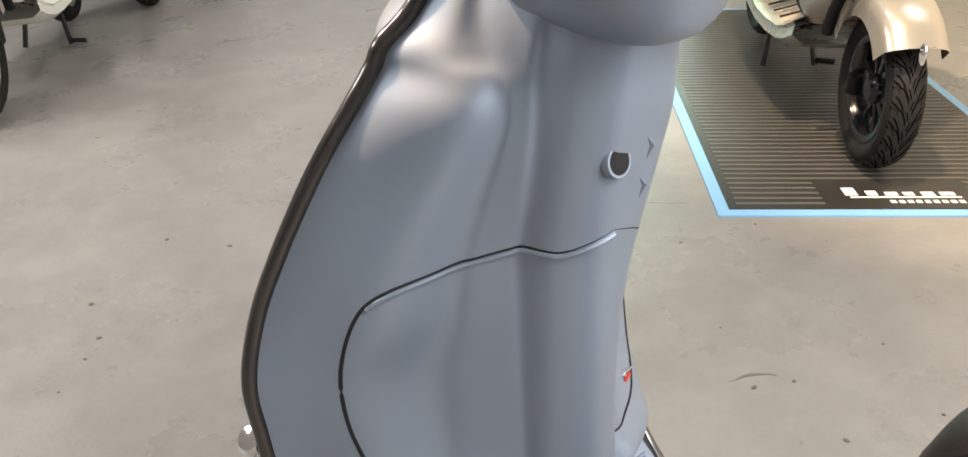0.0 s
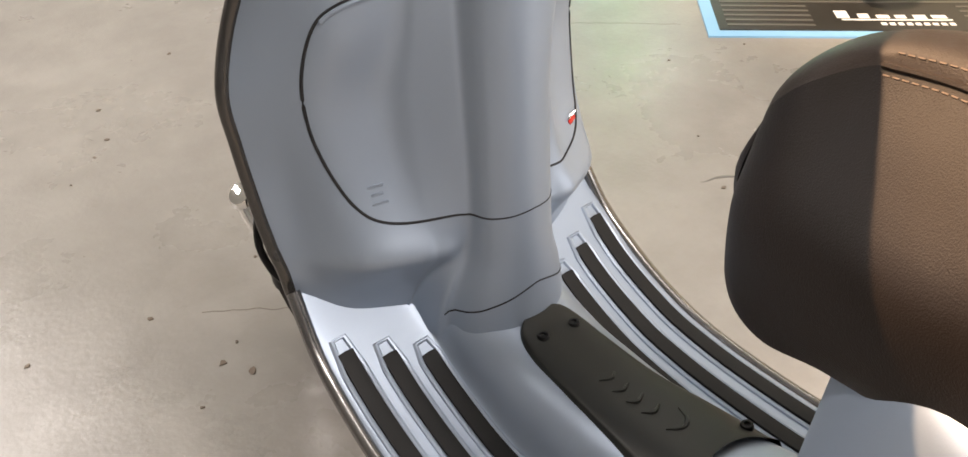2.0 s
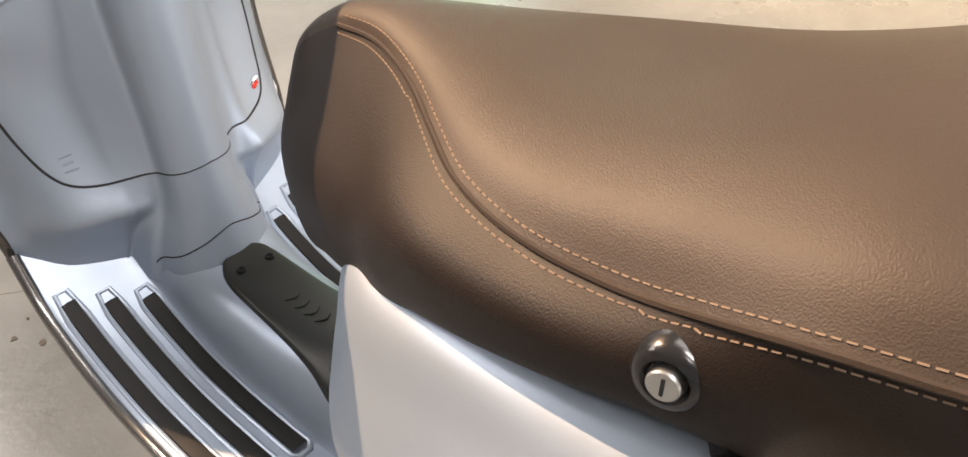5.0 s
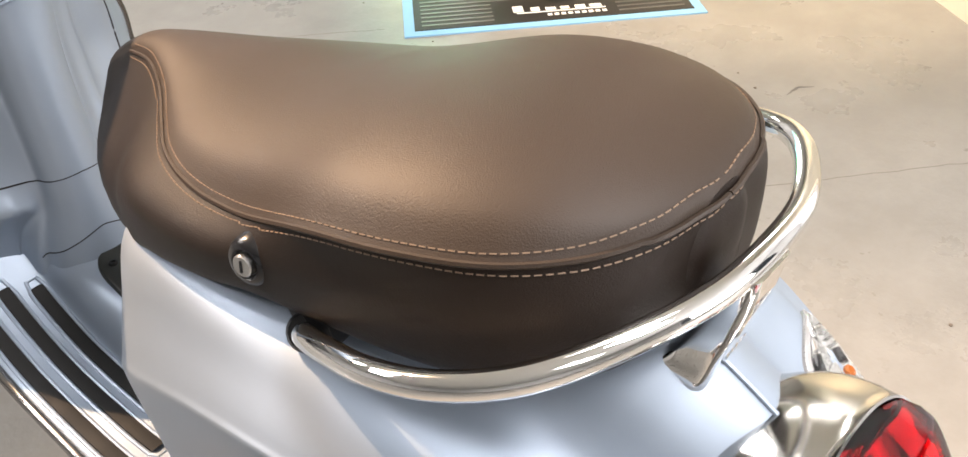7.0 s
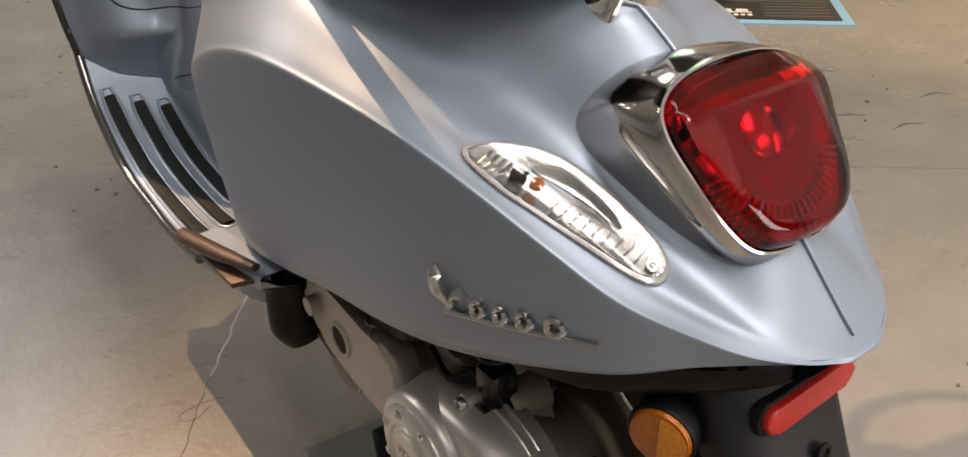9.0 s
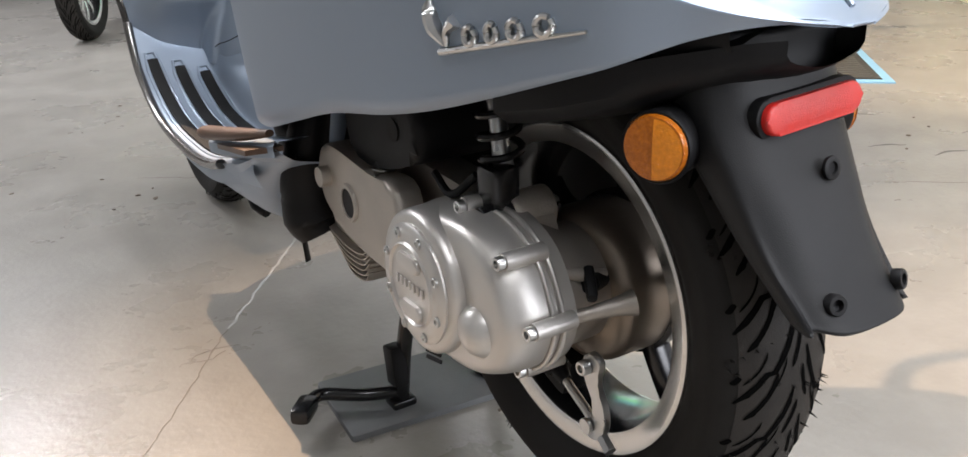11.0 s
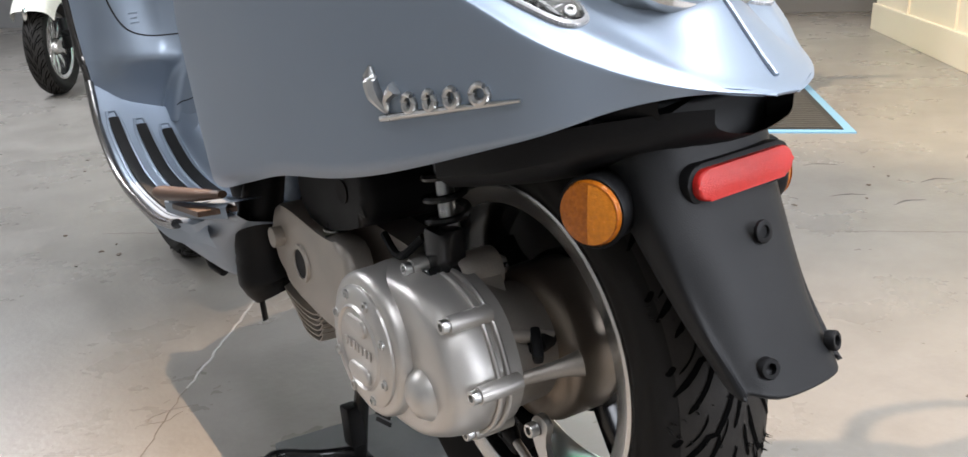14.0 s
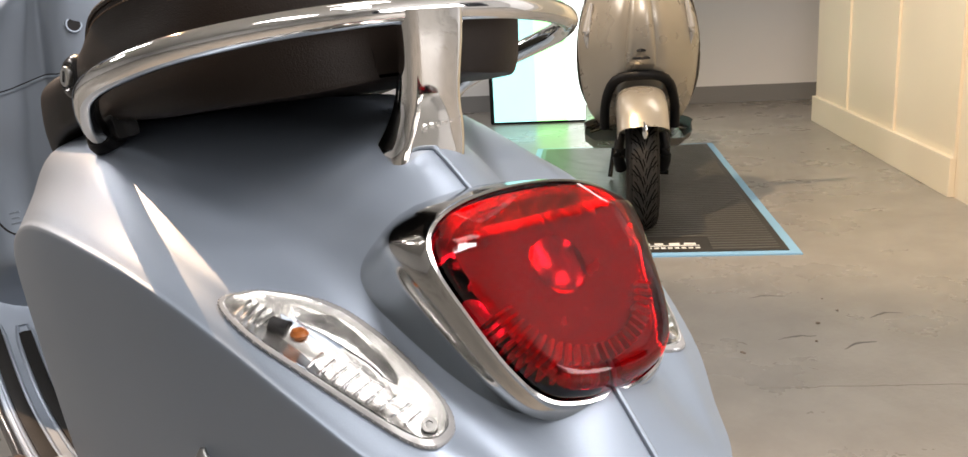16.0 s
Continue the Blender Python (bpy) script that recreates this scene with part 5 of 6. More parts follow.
sp("flange", tube([(-0.106, 0.09, 0.401), (-0.106, 0.045, 0.397), (-0.106, 0.010, 0.379), (-0.106, -0.010, 0.35), (-0.106, -0.02, 0.32), (-0.106, -0.014, 0.294), (-0.106, 0.004, 0.270), (-0.106, 0.045, 0.248)], 0.0028, 8, steps=5), SILVER, engine)
sp("flange", tube([(-0.116, 0.09, 0.4005), (-0.116, 0.045, 0.3965), (-0.116, 0.010, 0.3785), (-0.116, -0.010, 0.35), (-0.116, -0.02, 0.32), (-0.116, -0.014, 0.294), (-0.116, 0.004, 0.270), (-0.116, 0.045, 0.248)], 0.0022, 8, steps=5), SILVER, engine)
sp("dipstick", merge(tube([(-0.045, 0.005, 0.338), (-0.068, -0.006, 0.343)], [0.008, 0.010], 10), box((0.010, 0.034, 0.012), Matrix.Translation((-0.07, -0.010, 0.345)) @ pose(0, 0, 0, 30, 0, -30), 0.004)), BLACK, engine, "black plastic filler plug")
sp("case_rib", tube([(-0.10, -0.005, 0.315), (-0.08, -0.012, 0.318), (-0.055, -0.022, 0.322), (-0.036, -0.03, 0.325)], [0.005, 0.006, 0.008, 0.012], 14, steps=4), CAST, engine)
sp("case_rib", tube([(-0.10, 0.006, 0.36), (-0.075, 0.002, 0.35), (-0.045, 0.0, 0.345)], [0.005, 0.006, 0.004], 10, steps=3), CAST, engine)
# shock mount ear
sp("shock_ear", merge(lathe([(0, 0.042), (0.018, 0.042), (0.0205, 0.038), (0.021, 0.0), (0, 0)], yz(-0.058) @ pose(0.074, 0.390, 0), 28), slab([(0.098, 0.34), (0.094, 0.392), (0.054, 0.392), (0.03, 0.34)], 0.026, yz(-0.062), 0.004)), CAST, engine)
sp("ear_web", tube([(-0.108, 0.055, 0.385), (-0.104, 0.035, 0.37), (-0.10, 0.022, 0.345)], [0.006, 0.007, 0.005], 10, steps=3), CAST, engine)
sp("shock_bush", lathe([(0, 0.003), (0.006, 0.003), (0.007, 0.006), (0.015, 0.006), (0.017, 0.0)], yz(-0.1) @ pose(0.074, 0.390, 0), 24), BLACK, engine)
sp("ear_nut", tube([(-0.058, 0.074, 0.390), (-0.045, 0.074, 0.390)], 0.009, 6), STEEL, engine)
# cylinder fins, black cooling shroud and intake
for k in range(6):
    z0, e = 0.282 - 0.0085 * k, 0.006 * k
    sp("cooling_fin", tube([(-0.105, 0.44 - e, z0 + 0.02), (-0.105, 0.43 - e, z0), (-0.105, 0.38, z0 - 0.012), (-0.105, 0.33 + 0.5 * e, z0 - 0.010), (-0.105, 0.30 + e, z0 + 0.006)], 0.0024, 10, steps=4, flat=15 - 0.8 * k, up=(1, 0, 0)), CAST, engine)
sp("cylinder_head", slab([tuple(q) for q in spline([(0.435, 0.285), (0.42, 0.30), (0.33, 0.305), (0.305, 0.285), (0.33, 0.255), (0.40, 0.242), (0.43, 0.258)], 4, True)], 0.05, yz(-0.08), 0.01, 3), CAST, engine)
sp("cooling_shroud", tube([(-0.135, 0.44, 0.43), (-0.148, 0.442, 0.38), (-0.148, 0.455, 0.33), (-0.144, 0.455, 0.285), (-0.138, 0.447, 0.262)], [0.022, 0.027, 0.034, 0.04, 0.03], 18, steps=5), BLACK, engine, "black plastic cooling shroud")
sp("shroud_front", tube([(-0.12, 0.565, 0.40), (-0.125, 0.53, 0.36), (-0.125, 0.50, 0.335)], [0.03, 0.028, 0.036], 14, steps=4), BLACK, engine)
sp("breather_hose", tube([(-0.13, 0.555, 0.33), (-0.13, 0.556, 0.27), (-0.126, 0.55, 0.182)], [0.0055, 0.0055, 0.006], 10, flat=0.4), BLACK, engine)
# air box above the case
ab = [(0.33, 0.40), (0.34, 0.46), (0.30, 0.50), (0.2, 0.50), (0.165, 0.46), (0.17, 0.425), (0.19, 0.415), (0.22, 0.405), (0.27, 0.395)]
box_m = sp("air_box", slab([tuple(q) for q in spline(ab, 4, True)], 0.11, yz(-0.03), 0.014, 4), BLACK, engine, "black plastic air box")
sp("air_box_hole", lathe([(0, 0.001), (0.012, 0.001), (0.012, 0)], yz(-0.1405) @ pose(0.215, 0.447, 0), 24), SEAM, box_m)
sp("air_box_spout", tube([(-0.115, 0.262, 0.43), (-0.126, 0.262, 0.405), (-0.13, 0.262, 0.393)], [0.016, 0.014, 0.012], 14), BLACK, box_m)
sp("hose_stub", tube([(-0.13, 0.262, 0.394), (-0.13, 0.26, 0.372)], [0.010, 0.011], 14), CAST, engine)
for k in range(3):
    a = np.linspace(0, 2 * math.pi, 17)[:-1]
    sp("hose_clip", tube([(-0.13 + 0.0135 * math.cos(q), 0.262 + 0.0135 * math.sin(q), 0.394 - 0.005 * k) for q in a], 0.0011, 6, closed=True), STEEL, engine)
sp("clip_ear", tube([(-0.14, 0.254, 0.391), (-0.15, 0.246, 0.393), (-0.15, 0.244, 0.385), (-0.14, 0.251, 0.384)], 0.0013, 6), STEEL, engine)
sp("case_cable", tube([(-0.12, 0.17, 0.41), (-0.125, 0.13, 0.40), (-0.115, 0.10, 0.425)], 0.004, 8, steps=4), BLACK, engine)
# brake arm and cable
sp("brake_arm", slab([tuple(q) for q in spline([(-0.030, 0.274), (-0.016, 0.280), (-0.006, 0.270), (-0.010, 0.250), (-0.022, 0.230), (-0.020, 0.214), (-0.008, 0.204), (-0.012, 0.192), (-0.028, 0.194), (-0.038, 0.212), (-0.036, 0.232), (-0.026, 0.252)], 4, True)], 0.007, yz(-0.068), 0.002), STEEL, engine, "zinc-plated brake arm")
bolt(OFF @ Vector((-0.076, -0.014, 0.266)), (-1, 0, 0), 0.007, 0.008, engine, STEEL, "arm_bolt")
bolt(OFF @ Vector((-0.076, -0.016, 0.205)), (-1, 0, 0), 0.0075, 0.004, engine, STEEL, "arm_pin", hole=False)
sp("arm_nut", tube([(-0.075, -0.036, 0.203), (-0.077, -0.05, 0.196)], 0.006, 6), STEEL, engine)
sp("brake_rod", tube([(-0.07, -0.02, 0.207), (-0.066, 0.03, 0.226)], 0.0045, 10), STEEL, engine)
sp("cable_boot", tube([(-0.066, 0.03, 0.226), (-0.064, 0.05, 0.234), (-0.06, 0.1, 0.25)], [0.006, 0.010, 0.009], 12, steps=6), BLACK, engine)
for k in range(6):
    sp("boot_ring", lathe([(0.0105, -0.0015), (0.0125, 0), (0.0105, 0.0015)], facing((-0.0645, 0.045 + 0.007 * k, 0.2325 + 0.0027 * k), (0.03, 0.93, 0.36)), 14), BLACK, engine)
sp("cable_bracket", box((0.03, 0.07, 0.05), Matrix.Translation((-0.03, 0.09, 0.215)) @ pose(0, 0, 0, 20, 0, 0), 0.008), BLACK, engine)

# ---- rear shock absorber ----
shock = new("shock_absorber")
shock.parent = SCOOTER
S0, S1 = Vector((-0.096, 0.077, 0.392)), Vector((-0.082, 0.13, 0.57))
sp("damper", tube([S0, S0.lerp(S1, 0.3), S1], [0.013, 0.009, 0.007], 14), STEEL, shock)
coil = []
for k in range(7 * 14):
    u = k / (7 * 14)
    a = 2 * math.pi * u * 7
    c = S0.lerp(S1, 0.22 + 0.75 * u)
    coil.append((c.x + 0.0195 * math.cos(a), c.y + 0.0195 * math.sin(a), c.z))
sp("spring", tube(coil, 0.0038, 8), GLOSS, shock, "black coil spring")
sp("shock_fork", box((0.03, 0.03, 0.05), Matrix.Translation(S0 + Vector((-0.008, 0.004, 0.02))), 0.006), GLOSS, shock)
bolt(OFF @ (S0 + Vector((-0.024, 0, 0))), (-1, 0, 0), 0.011, 0.008, shock, GLOSS, "shock_bolt")

# ---- centre stand ----
stand = new("centre_stand")
stand.parent = SCOOTER
tagged(stand, "black tubular centre stand, folded down")
for sgn in (-1, 1):
    leg = sp("stand_leg", tube([(sgn * 0.045, 0.325, 0.27), (sgn * 0.06, 0.345, 0.22), (sgn * 0.07, 0.372, 0.12), (sgn * 0.072, 0.392, 0.022)], 0.0105, 12, steps=5), GLOSS, stand)
    sp("stand_foot", box((0.035, 0.03, 0.012), Matrix.Translation((sgn * 0.072, 0.395, 0.0145)), 0.004), GLOSS, leg)
sp("stand_bar", tube([(-0.062, 0.35, 0.2), (0.062, 0.35, 0.2)], 0.009, 10), GLOSS, stand)
sp("stand_rubber", box((0.022, 0.026, 0.055), Matrix.Translation((-0.083, 0.378, 0.082)) @ pose(0, 0, 0, -8, 0, 0), 0.004), BLACK, stand, "rubber stop")
sp("stand_lever", tube([(-0.072, 0.392, 0.03), (-0.12, 0.41, 0.032), (-0.165, 0.44, 0.034), (-0.19, 0.43, 0.036)], [0.009, 0.009, 0.009, 0.009], 12, steps=5), GLOSS, stand)
sp("lever_pad", box((0.048, 0.026, 0.023), pose(-0.201, 0.418, 0.035, 0, 4, 50), 0.008), GLOSS, stand, "rubber-covered stand pedal")

# ---- front suspension, seen past the legshield ----
fork = new("front_suspension")
fork.parent = SCOOTER
sp("caliper_link", tube([(-0.104, 1.47, 0.346), (-0.102, 1.44, 0.31), (-0.094, 1.40, 0.25)], [0.019, 0.016, 0.017], 14, steps=4), CHROME, fork, "chrome front link")
sp("link_cap", lathe([(0, 0.02), (0.016, 0.018), (0.021, 0.01), (0.021, -0.01), (0, -0.012)], facing((-0.104, 1.474, 0.352), (-0.6, -0.2, 0.8)), 24), CHROME, fork)
sp("fork_arm", tube([(-0.07, 1.36, 0.55), (-0.085, 1.40, 0.42), (-0.09, 1.42, 0.30), (-0.08, 1.425, 0.228)], [0.03, 0.026, 0.024, 0.03], 14, steps=4), BLACK, fork)
sp("brake_hose", tube([(-0.10, 1.42, 0.40), (-0.125, 1.41, 0.33), (-0.12, 1.40, 0.28), (-0.10, 1.40, 0.24)], 0.0055, 8, steps=5), BLACK, fork)
sp("brake_disc", lathe([(0.03, 0.0), (0.09, 0.0), (0.09, 0.004), (0.03, 0.004)], Matrix.Translation((-0.06, 1.425, 0.228)) @ yz(0), 40), STEEL, fork)
rows = []
for a in np.linspace(0, 118, 10):
    r = 0.262
    c = (1.425 + r * math.cos(radians(a)), 0.228 + r * math.sin(radians(a)))
    rows.append(mirrored([(0, *c), (0.02, c[0] - 0.006 * math.cos(radians(a)), c[1] - 0.006 * math.sin(radians(a))), (0.028, c[0] - 0.03 * math.cos(radians(a)), c[1] - 0.03 * math.sin(radians(a)))]))
sp("front_fender", smooth_grid(rows, 2, 4), PAINT, fork, "matte blue-grey front mudguard")

# board under the stand
tagged(part("stand_board", slab(rounded(0.27, 0.155, 0.006, 3), 0.009, pose(-0.02, 0.425, 0.0, 0, 0, -5), 0.002), PLATEGREY, None), "thin grey rubber board under the centre stand", "board")

# ---- display mat ----
mat_thing = thing("display_mat", ROOM @ Vector((0.5, 1.1, 0)), "black ribbed rubber display mat with pale blue border", "mat")
MM = Matrix.Translation(-(ROOM @ Vector((0.5, 1.1, 0)))) @ ROOM
W, L = 1.0, 2.25
part("mat_border", slab([(0, 0), (W, 0), (W, L), (0, L)], 0.006, MM, 0.002), MATBLUE, mat_thing, "pale blue border")
part("mat_sheet", slab([(0.035, 0.035), (W - 0.035, 0.035), (W - 0.035, L - 0.035), (0.035, L - 0.035)], 0.009, MM, 0.001), MATBLACK, mat_thing, "black rubber sheet")
for k in range(66):
    b = 0.06 + 0.033 * k
    if b > L - 0.06:
        break
    spans = ((0.06, W - 0.06),) if b > 0.21 else ((0.06, 0.30), (0.72, W - 0.06))
    for a0, a1 in spans:
        part("mat_rib", slab([(a0, b), (a1, b), (a1, b + 0.012), (a0, b + 0.012)], 0.0105, MM, 0), MATRIB, mat_thing, smooth=False)
# printed mark as plain bars
for a, b, w, h in ((0.38, 0.10, 0.30, 0.008), (0.37, 0.115, 0.035, 0.05), (0.43, 0.115, 0.03, 0.03), (0.48, 0.115, 0.035, 0.022), (0.53, 0.115, 0.03, 0.022), (0.58, 0.11, 0.035, 0.028), (0.63, 0.115, 0.04, 0.022)):
    part("printed_bar", slab([(a, b), (a + w, b), (a + w, b + h), (a, b + h)], 0.0102, MM, 0), WHITEINK, mat_thing, smooth=False)
for k in range(9):
    a = 0.48 + 0.023 * k
    part("printed_bar", slab([(a, 0.068), (a + 0.015, 0.068), (a + 0.015, 0.085), (a, 0.085)], 0.0102, MM, 0), WHITEINK, mat_thing, smooth=False)


# ---- other scooters on show: front towards +y of their own axes ----
def display_scooter(paint, rim_mat, m, label, group="scooters on show"):
    s = thing("scooter", (0, 0, 0), label, "scooter", group)
    none = Matrix()
    # front wheel at the origin's ground point
    wheel(s, "front_wheel", Vector((0, 0, 0.228)), 0.228, 0.155, 0.052, 10, rim_mat, rim_mat, "front wheel with dark spokes", tread=True, off=none)
    rows = []
    for a in np.linspace(36, 155, 9):
        c, sn = math.cos(radians(a)), math.sin(radians(a))
        r = 0.275
        rows.append(mirrored([(0, r * c, 0.25 + r * sn), (0.05, (r - 0.006) * c, 0.25 + (r - 0.006) * sn), (0.082, (r - 0.03) * c, 0.25 + (r - 0.03) * sn), (0.09, (r - 0.09) * c, 0.25 + (r - 0.09) * sn)]))
    part("front_fender", smooth_grid(rows, 3, 4), paint, s, "rounded front mudguard")
    part("fender_crest", lathe([(0, 0.012), (0.008, 0.01), (0.014, 0.0)], Matrix.Translation((0, 0.235, 0.40)) @ Matrix.Diagonal((0.7, 1, 2.2, 1)) @ facing((0, 0, 0), (0, 1, 0.4)), 16), CHROME, s)
    rows = []
    for z, w, yc, ye in ((0.36, 0.15, -0.20, -0.24), (0.42, 0.19, -0.12, -0.22), (0.50, 0.212, -0.06, -0.2), (0.60, 0.222, -0.01, -0.18), (0.70, 0.222, 0.02, -0.17), (0.80, 0.20, 0.02, -0.19), (0.90, 0.155, -0.02, -0.22), (1.0, 0.10, -0.08, -0.24)):
        rows.append(mirrored([(0, yc, z), (w * 0.35, yc - 0.012, z), (w * 0.7, yc * 0.5 + ye * 0.5, z), (w * 0.95, ye + 0.01, z), (w, ye - 0.02, z)]))
    sh = part("legshield", smooth_grid(rows, 4, 4), paint, s, "pressed steel legshield")
    back = [[(x, y - 0.05, z) for x, y, z in r] for r in rows]
    part("inner_panel", smooth_grid([[(x, min(y, -0.23), z) for x, y, z in r] for r in back], 4, 4), BLACK, sh)
    # wheel arch and horn cover with slots
    part("wheel_arch", tube([(0.13, -0.13, 0.36), (0.125, -0.09, 0.46), (0.09, -0.03, 0.545), (0, 0.0, 0.565), (-0.09, -0.03, 0.545), (-0.125, -0.09, 0.46), (-0.13, -0.13, 0.36)], 0.018, 10, steps=4), BLACK, sh)
    rows = []
    for z, w, d in ((0.585, 0.052, 0.012), (0.62, 0.055, 0.03), (0.70, 0.05, 0.042), (0.80, 0.04, 0.04), (0.92, 0.03, 0.03), (1.0, 0.026, 0.02)):
        base = float(np.interp(z, (0.5, 0.6, 0.7, 0.8, 0.9, 1.0), (-0.06, -0.01, 0.02, 0.02, -0.02, -0.08)))
        rows.append(mirrored([(0, base + d, z), (w * 0.6, base + d - 0.004, z), (w * 0.92, base + d * 0.5, z), (w, base - 0.012, z)]))
    horn = part("horn_cover", smooth_grid(rows, 4, 4), paint, sh)
    for k in range(4):
        z = 0.625 + 0.027 * k
        part("horn_slot", tube([(-0.038 + 0.004 * k, 0.012, z), (0, 0.05, z + 0.002), (0.038 - 0.004 * k, 0.012, z)], [0.004, 0.0055, 0.004], 8, steps=4), SEAM, horn)
    for sgn in (-1, 1):
        part("front_indicator", tube([(sgn * 0.185, -0.125, 0.66), (sgn * 0.188, -0.12, 0.72), (sgn * 0.17, -0.125, 0.82)], [0.006, 0.016, 0.008], 10, steps=4), CLEARFRAME, sh)
        part("edge_trim", tube([(sgn * x, y - 0.02, z) for x, y, z in ((0.15, -0.24, 0.36), (0.212, -0.2, 0.50), (0.223, -0.18, 0.65), (0.2, -0.19, 0.80), (0.155, -0.22, 0.9), (0.1, -0.24, 1.0))], 0.007, 8, steps=4), TRIM, sh)
        part("fork_link", tube([(sgn * 0.075, 0.02, 0.36), (sgn * 0.085, 0.03, 0.28), (sgn * 0.075, 0.0, 0.228)], [0.016, 0.02, 0.022], 10, steps=3), BLACK, s)
    part("caliper", box((0.04, 0.06, 0.10), Matrix.Translation((-0.085, -0.05, 0.30)), 0.01), BLACK, s)
    # floor, body, seat behind the shield
    rows = [[(-0.2, y, z), (-0.19, y, z + 0.02), (0, y, z + 0.06), (0.19, y, z + 0.02), (0.2, y, z), (0.17, y, z - 0.06), (-0.17, y, z - 0.06), (-0.2, y, z)] for y, z in ((-0.22, 0.36), (-0.4, 0.30), (-0.7, 0.29), (-0.95, 0.34))]
    part("footboard", smooth_grid(rows, 2, 2), paint, s)
    for y0 in np.linspace(-0.3, -0.62, 5):
        for sgn in (-1, 1):
            part("board_strip", tube([(sgn * 0.10, y0, 0.345), (sgn * 0.185, y0, 0.322)], 0.006, 6), CHROME, s)
    rows = []
    for y, w, zt, zb in ((-0.74, 0.07, 0.66, 0.42), (-0.80, 0.16, 0.70, 0.40), (-0.95, 0.205, 0.76, 0.40), (-1.15, 0.20, 0.78, 0.45), (-1.35, 0.17, 0.76, 0.50), (-1.5, 0.11, 0.67, 0.54), (-1.6, 0.05, 0.6, 0.56)):
        rows.append(mirrored([(0, y, zt), (w * 0.7, y, zt - 0.02), (w * 0.95, y, zt * 0.7 + zb * 0.3), (w, y, zt * 0.4 + zb * 0.6), (w * 0.95, y, zb)]))
    part("body_shell", smooth_grid(rows, 3, 4), paint, s)
    rows = []
    for y, w, zt, zb in ((-0.64, 0.05, 0.80, 0.68), (-0.72, 0.09, 0.86, 0.68), (-0.9, 0.14, 0.86, 0.73), (-1.1, 0.165, 0.90, 0.78), (-1.28, 0.14, 0.92, 0.8), (-1.36, 0.06, 0.90, 0.82)):
        rows.append(mirrored([(0, y, zt), (w * 0.7, y, zt - 0.006), (w, y, zt - 0.03), (w, y, zb)]))
    part("seat", smooth_grid(rows, 3, 4), DARKENED_VINYL, s, "dark vinyl seat")
    wheel(s, "rear_wheel", Vector((0, -1.35, 0.25)), 0.228, 0.155, 0.055, 5, rim_mat, GLOSS, "rear wheel", tread=False, off=none)
    part("engine", slab([tuple(q) for q in spline([(-1.4, 0.2), (-1.42, 0.3), (-1.2, 0.36), (-0.95, 0.32), (-0.95, 0.24), (-1.2, 0.2)], 4, True)], 0.12, yz(-0.03), 0.02, 3), BLACK, s)
    st = part("stand", merge(tube([(-0.06, -0.98, 0.25), (-0.10, -0.92, 0.012)], 0.011, 8), tube([(0.06, -0.98, 0.25), (0.10, -0.92, 0.012)], 0.011, 8), tube([(-0.10, -0.92, 0.03), (-0.17, -0.9, 0.03)], 0.011, 8)), GLOSS, s)
    # steering head
    rows = []
    for z, w, y0, y1 in ((0.98, 0.07, -0.24, -0.06), (1.02, 0.10, -0.25, -0.02), (1.08, 0.11, -0.25, -0.01), (1.13, 0.09, -0.24, -0.04)):
        rows.append([(x, (y0 + y1) / 2 + v, z) for x, v in rounded(2 * w, y1 - y0, 0.06, 6)])
    part("steering_head", grid(spline(np.array(rows), 3), closed=True, caps=True), paint, s)
    for sgn in (-1, 1):
        part("handlebar", tube([(sgn * 0.08, -0.14, 1.07), (sgn * 0.2, -0.17, 1.07), (sgn * 0.33, -0.2, 1.06)], [0.03, 0.018, 0.017], 10, steps=3), BLACK, s)
    s.matrix_basis = m
    return s


FACE = 180 + math.degrees(math.atan2(0.725, 0.689)) - 90
display_scooter(CHAMPAGNE, GLOSS, Matrix.Translation((2.015, 1.75, 0.0105)) @ pose(0, 0, 0, 0, 0, FACE), "champagne silver scooter standing on the black display mat")
display_scooter(WHITEPAINT, RIMRING, Matrix.Translation((0.16, 4.15, 0)) @ pose(0, 0, 0, 0, 0, FACE + 14), "cream white scooter parked on the painted floor")
display_scooter(GLOSS, RIMRING, Matrix.Translation((1.3, 5.45, 0)) @ pose(0, 0, 0, 0, 0, FACE + 5), "black scooter parked towards the rear wall")
display_scooter(GLOSS, RIMRING, Matrix.Translation((-0.75, 5.6, 0)) @ pose(0, 0, 0, 0, 0, FACE + 20), "black scooter parked towards the rear wall")

# glowing display screen behind the champagne scooter
scr = thing("display_screen", ROOM @ Vector((0.05, 3.4, 0)), "tall glowing display screen in white, green and cyan", "screen")
part("screen_case", box((0.9, 0.08, 1.95), pose(0, 0, 0.98, 0, 0, math.degrees(math.atan2(-0.689, 0.725))), 0.01), BLACK, scr)
RT = ROOM.to_3x3().to_4x4()
for a0, a1, col, e in ((-0.42, -0.12, (0.45, 0.95, 0.95), 1.3), (-0.12, 0.1, (0.35, 0.95, 0.35), 2.6), (0.1, 0.42, (0.85, 1.0, 0.95), 2.6)):
    part("screen_panel", box((a1 - a0, 0.006, 1.9), RT @ pose((a0 + a1) / 2, -0.044, 0.97), 0), glow("screen_glow", col, e), scr, smooth=False)

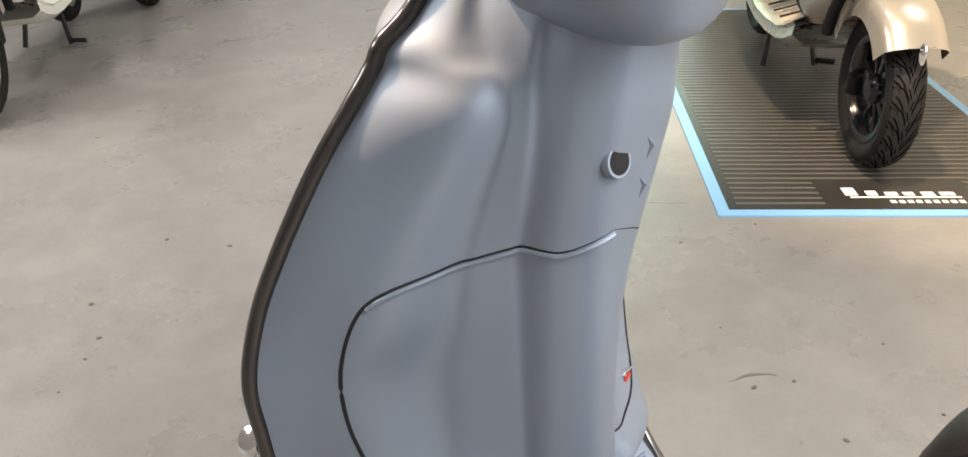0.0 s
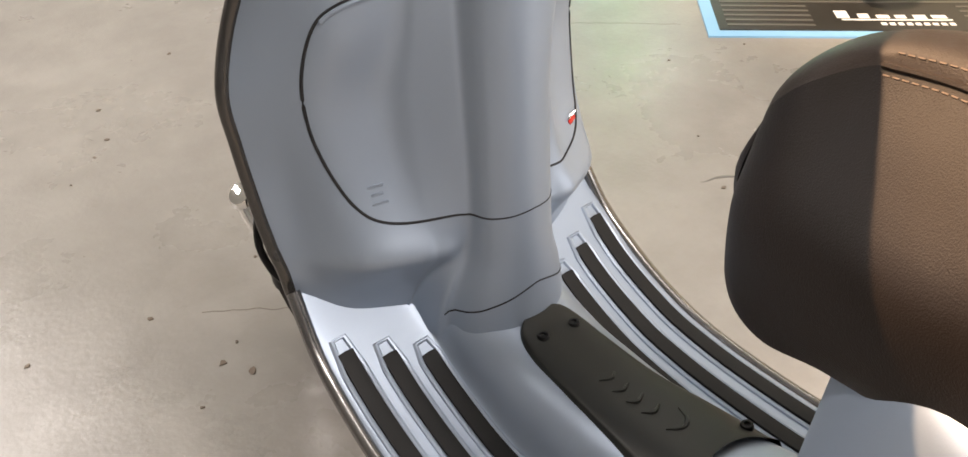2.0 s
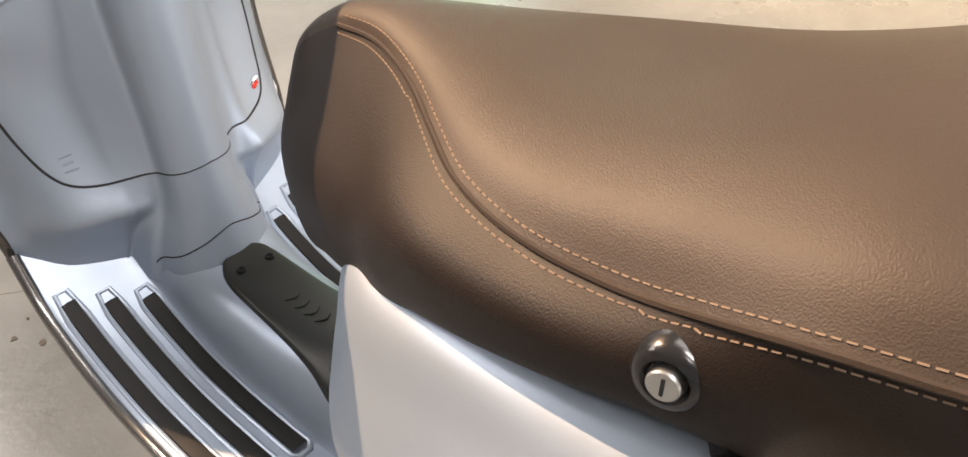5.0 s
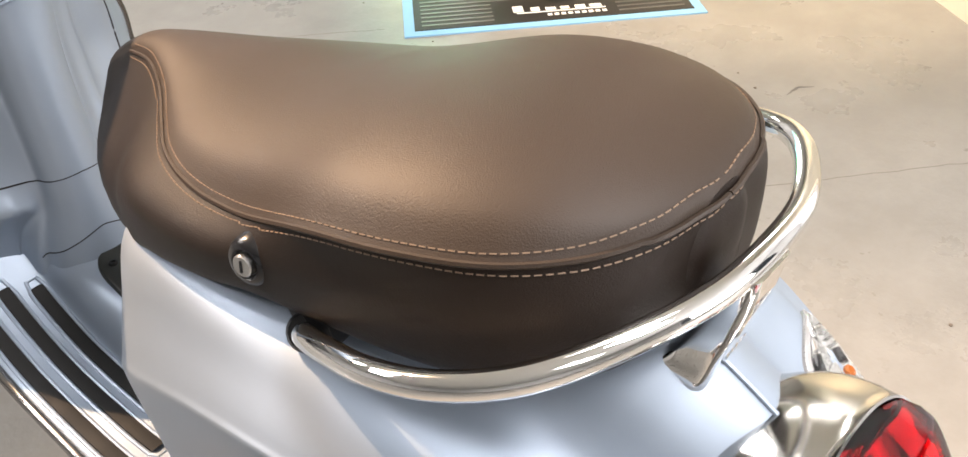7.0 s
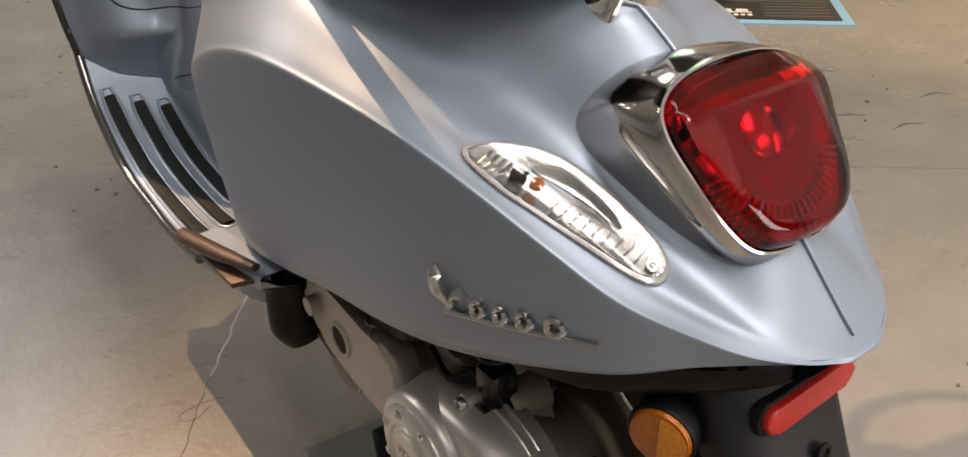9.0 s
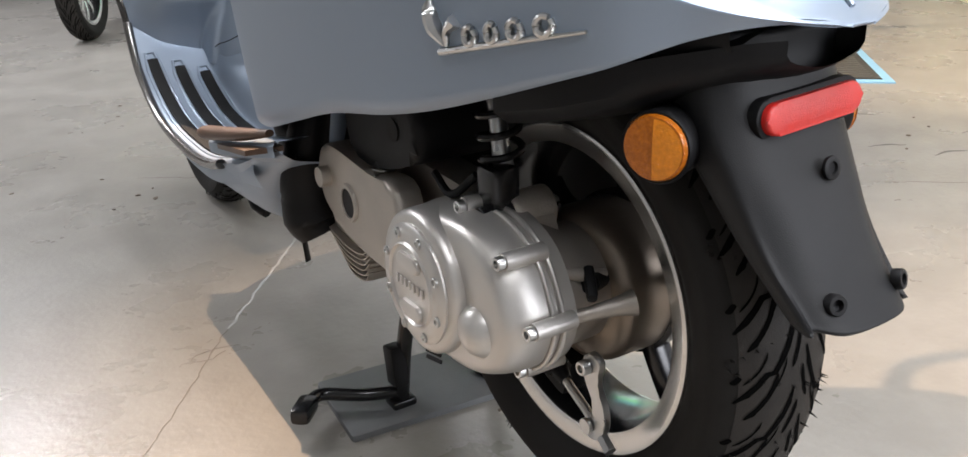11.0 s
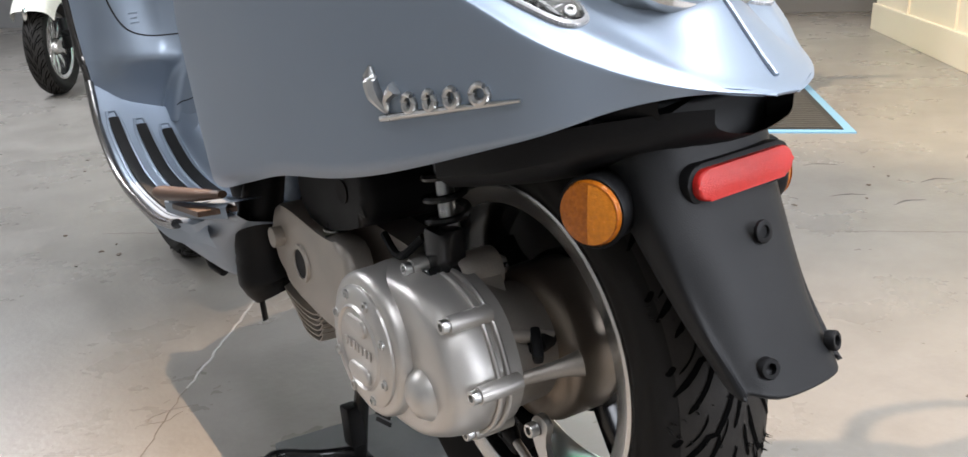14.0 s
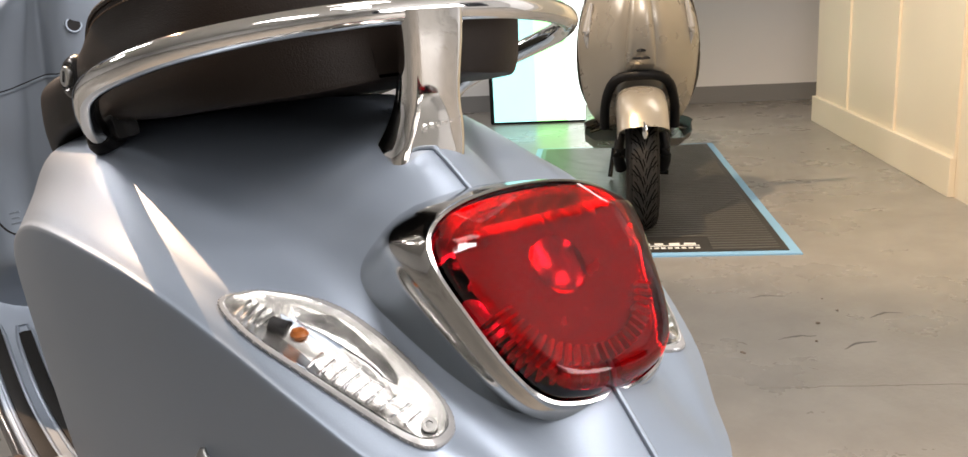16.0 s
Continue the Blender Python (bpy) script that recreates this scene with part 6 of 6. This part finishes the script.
# floor crack and drips
def floor_line(name, pts, r, mat, label):
    p = [(x + 0.006 * noise.noise((x * 40, y * 40, 1)), y + 0.006 * noise.noise((x * 40, y * 40, 7)), 0.0003) for x, y in spline(pts, 12)]
    return tagged(part(name, tube([(x, y, z) for x, y, z in p], r, 5, flat=0.25), mat, None, label), label, "crack", kind="structure")


CRACK = material("crack_filler", (0.42, 0.41, 0.39), 0.7, 0.0, 0.2, 40)
DARKLINE = material("dirt_line", (0.16, 0.14, 0.12), 0.8, 0.0, 0.2, 40)
floor_line("floor_crack", [(0.20, 1.28), (0.102, 1.163), (-0.03, 0.99), (-0.169, 0.808), (-0.2, 0.77)], [0.002, 0.003, 0.0022], CRACK, "pale filled crack in the painted floor")
floor_line("floor_crack", [(-0.2, 0.77), (-0.25, 0.70), (-0.33, 0.58), (-0.45, 0.416), (-0.62, 0.2)], [0.0012, 0.0008], DARKLINE, "thin dark crack in the painted floor")
floor_line("floor_crack", [(-0.20, 0.705), (-0.245, 0.716), (-0.28, 0.70), (-0.255, 0.69), (-0.225, 0.70)], 0.0009, DARKLINE, "looping dried drip on the floor")

# flakes and dried drips on the floor, and the slab joints
SCUFF = material("tyre_scuff", (0.13, 0.12, 0.11), 0.7, 0.0, 0.4, 30)
FLAKE = material("brown_flake", (0.13, 0.10, 0.075), 0.8, 0.0, 0.4, 60, 0.3, 400)
rng = random.Random(7)
flakes = []
spots = [(-0.17, 1.57), (-0.14, 1.52), (-0.24, 1.5), (-0.18, 2.28), (-0.1, 2.36), (0.6, 1.09), (-0.13, 1.6), (-0.3, 0.36), (0.59, 0.28), (0.93, 1.31), (-0.05, 2.42), (0.82, 0.03), (1.52, 0.7), (0.98, 1.52)]
spots += [(rng.uniform(-1.0, 2.2), rng.uniform(-0.2, 3.2)) for k in range(46)]
for x, y in spots:
    size = rng.uniform(0.003, 0.009)
    ring = [(size * rng.uniform(0.5, 1.2) * math.cos(a), size * rng.uniform(0.4, 1.0) * math.sin(a)) for a in np.linspace(0, 2 * math.pi, 8)[:-1]]
    flakes.append(slab(ring, 0.0016, pose(x, y, 0.0002, rng.uniform(-4, 4), rng.uniform(-4, 4), rng.uniform(0, 360)), 0))
tagged(part("floor_flakes", merge(*flakes), FLAKE, None, smooth=False), "small brown flakes scattered on the painted floor", "debris", kind="stuff")
floor_line("floor_joint", [(-0.14, 1.71), (-0.06, 1.65), (0.02, 1.59)], 0.0012, DARKLINE, "short dark scratch in the painted floor")
floor_line("floor_joint", [(1.2, 0.63), (1.33, 0.52), (1.58, 0.30), (1.9, 0.02)], 0.0012, DARKLINE, "thin dark joint in the painted floor")
floor_line("floor_joint", [(1.05, 2.30), (1.27, 2.10), (1.42, 1.95)], 0.0012, DARKLINE, "thin dark joint in the painted floor")
for x, y in ((1.55, 0.72), (1.62, 0.60), (1.85, 0.66), (0.92, 1.34), (1.75, 0.95)):
    a = rng.uniform(2.0, 2.8)
    floor_line("floor_scuff", [(x, y), (x + 0.05 * math.cos(a), y + 0.05 * math.sin(a)), (x + 0.1 * math.cos(a + 0.3), y + 0.1 * math.sin(a + 0.3))], [0.0015, 0.005, 0.001], SCUFF, "grey tyre scuff on the painted floor")
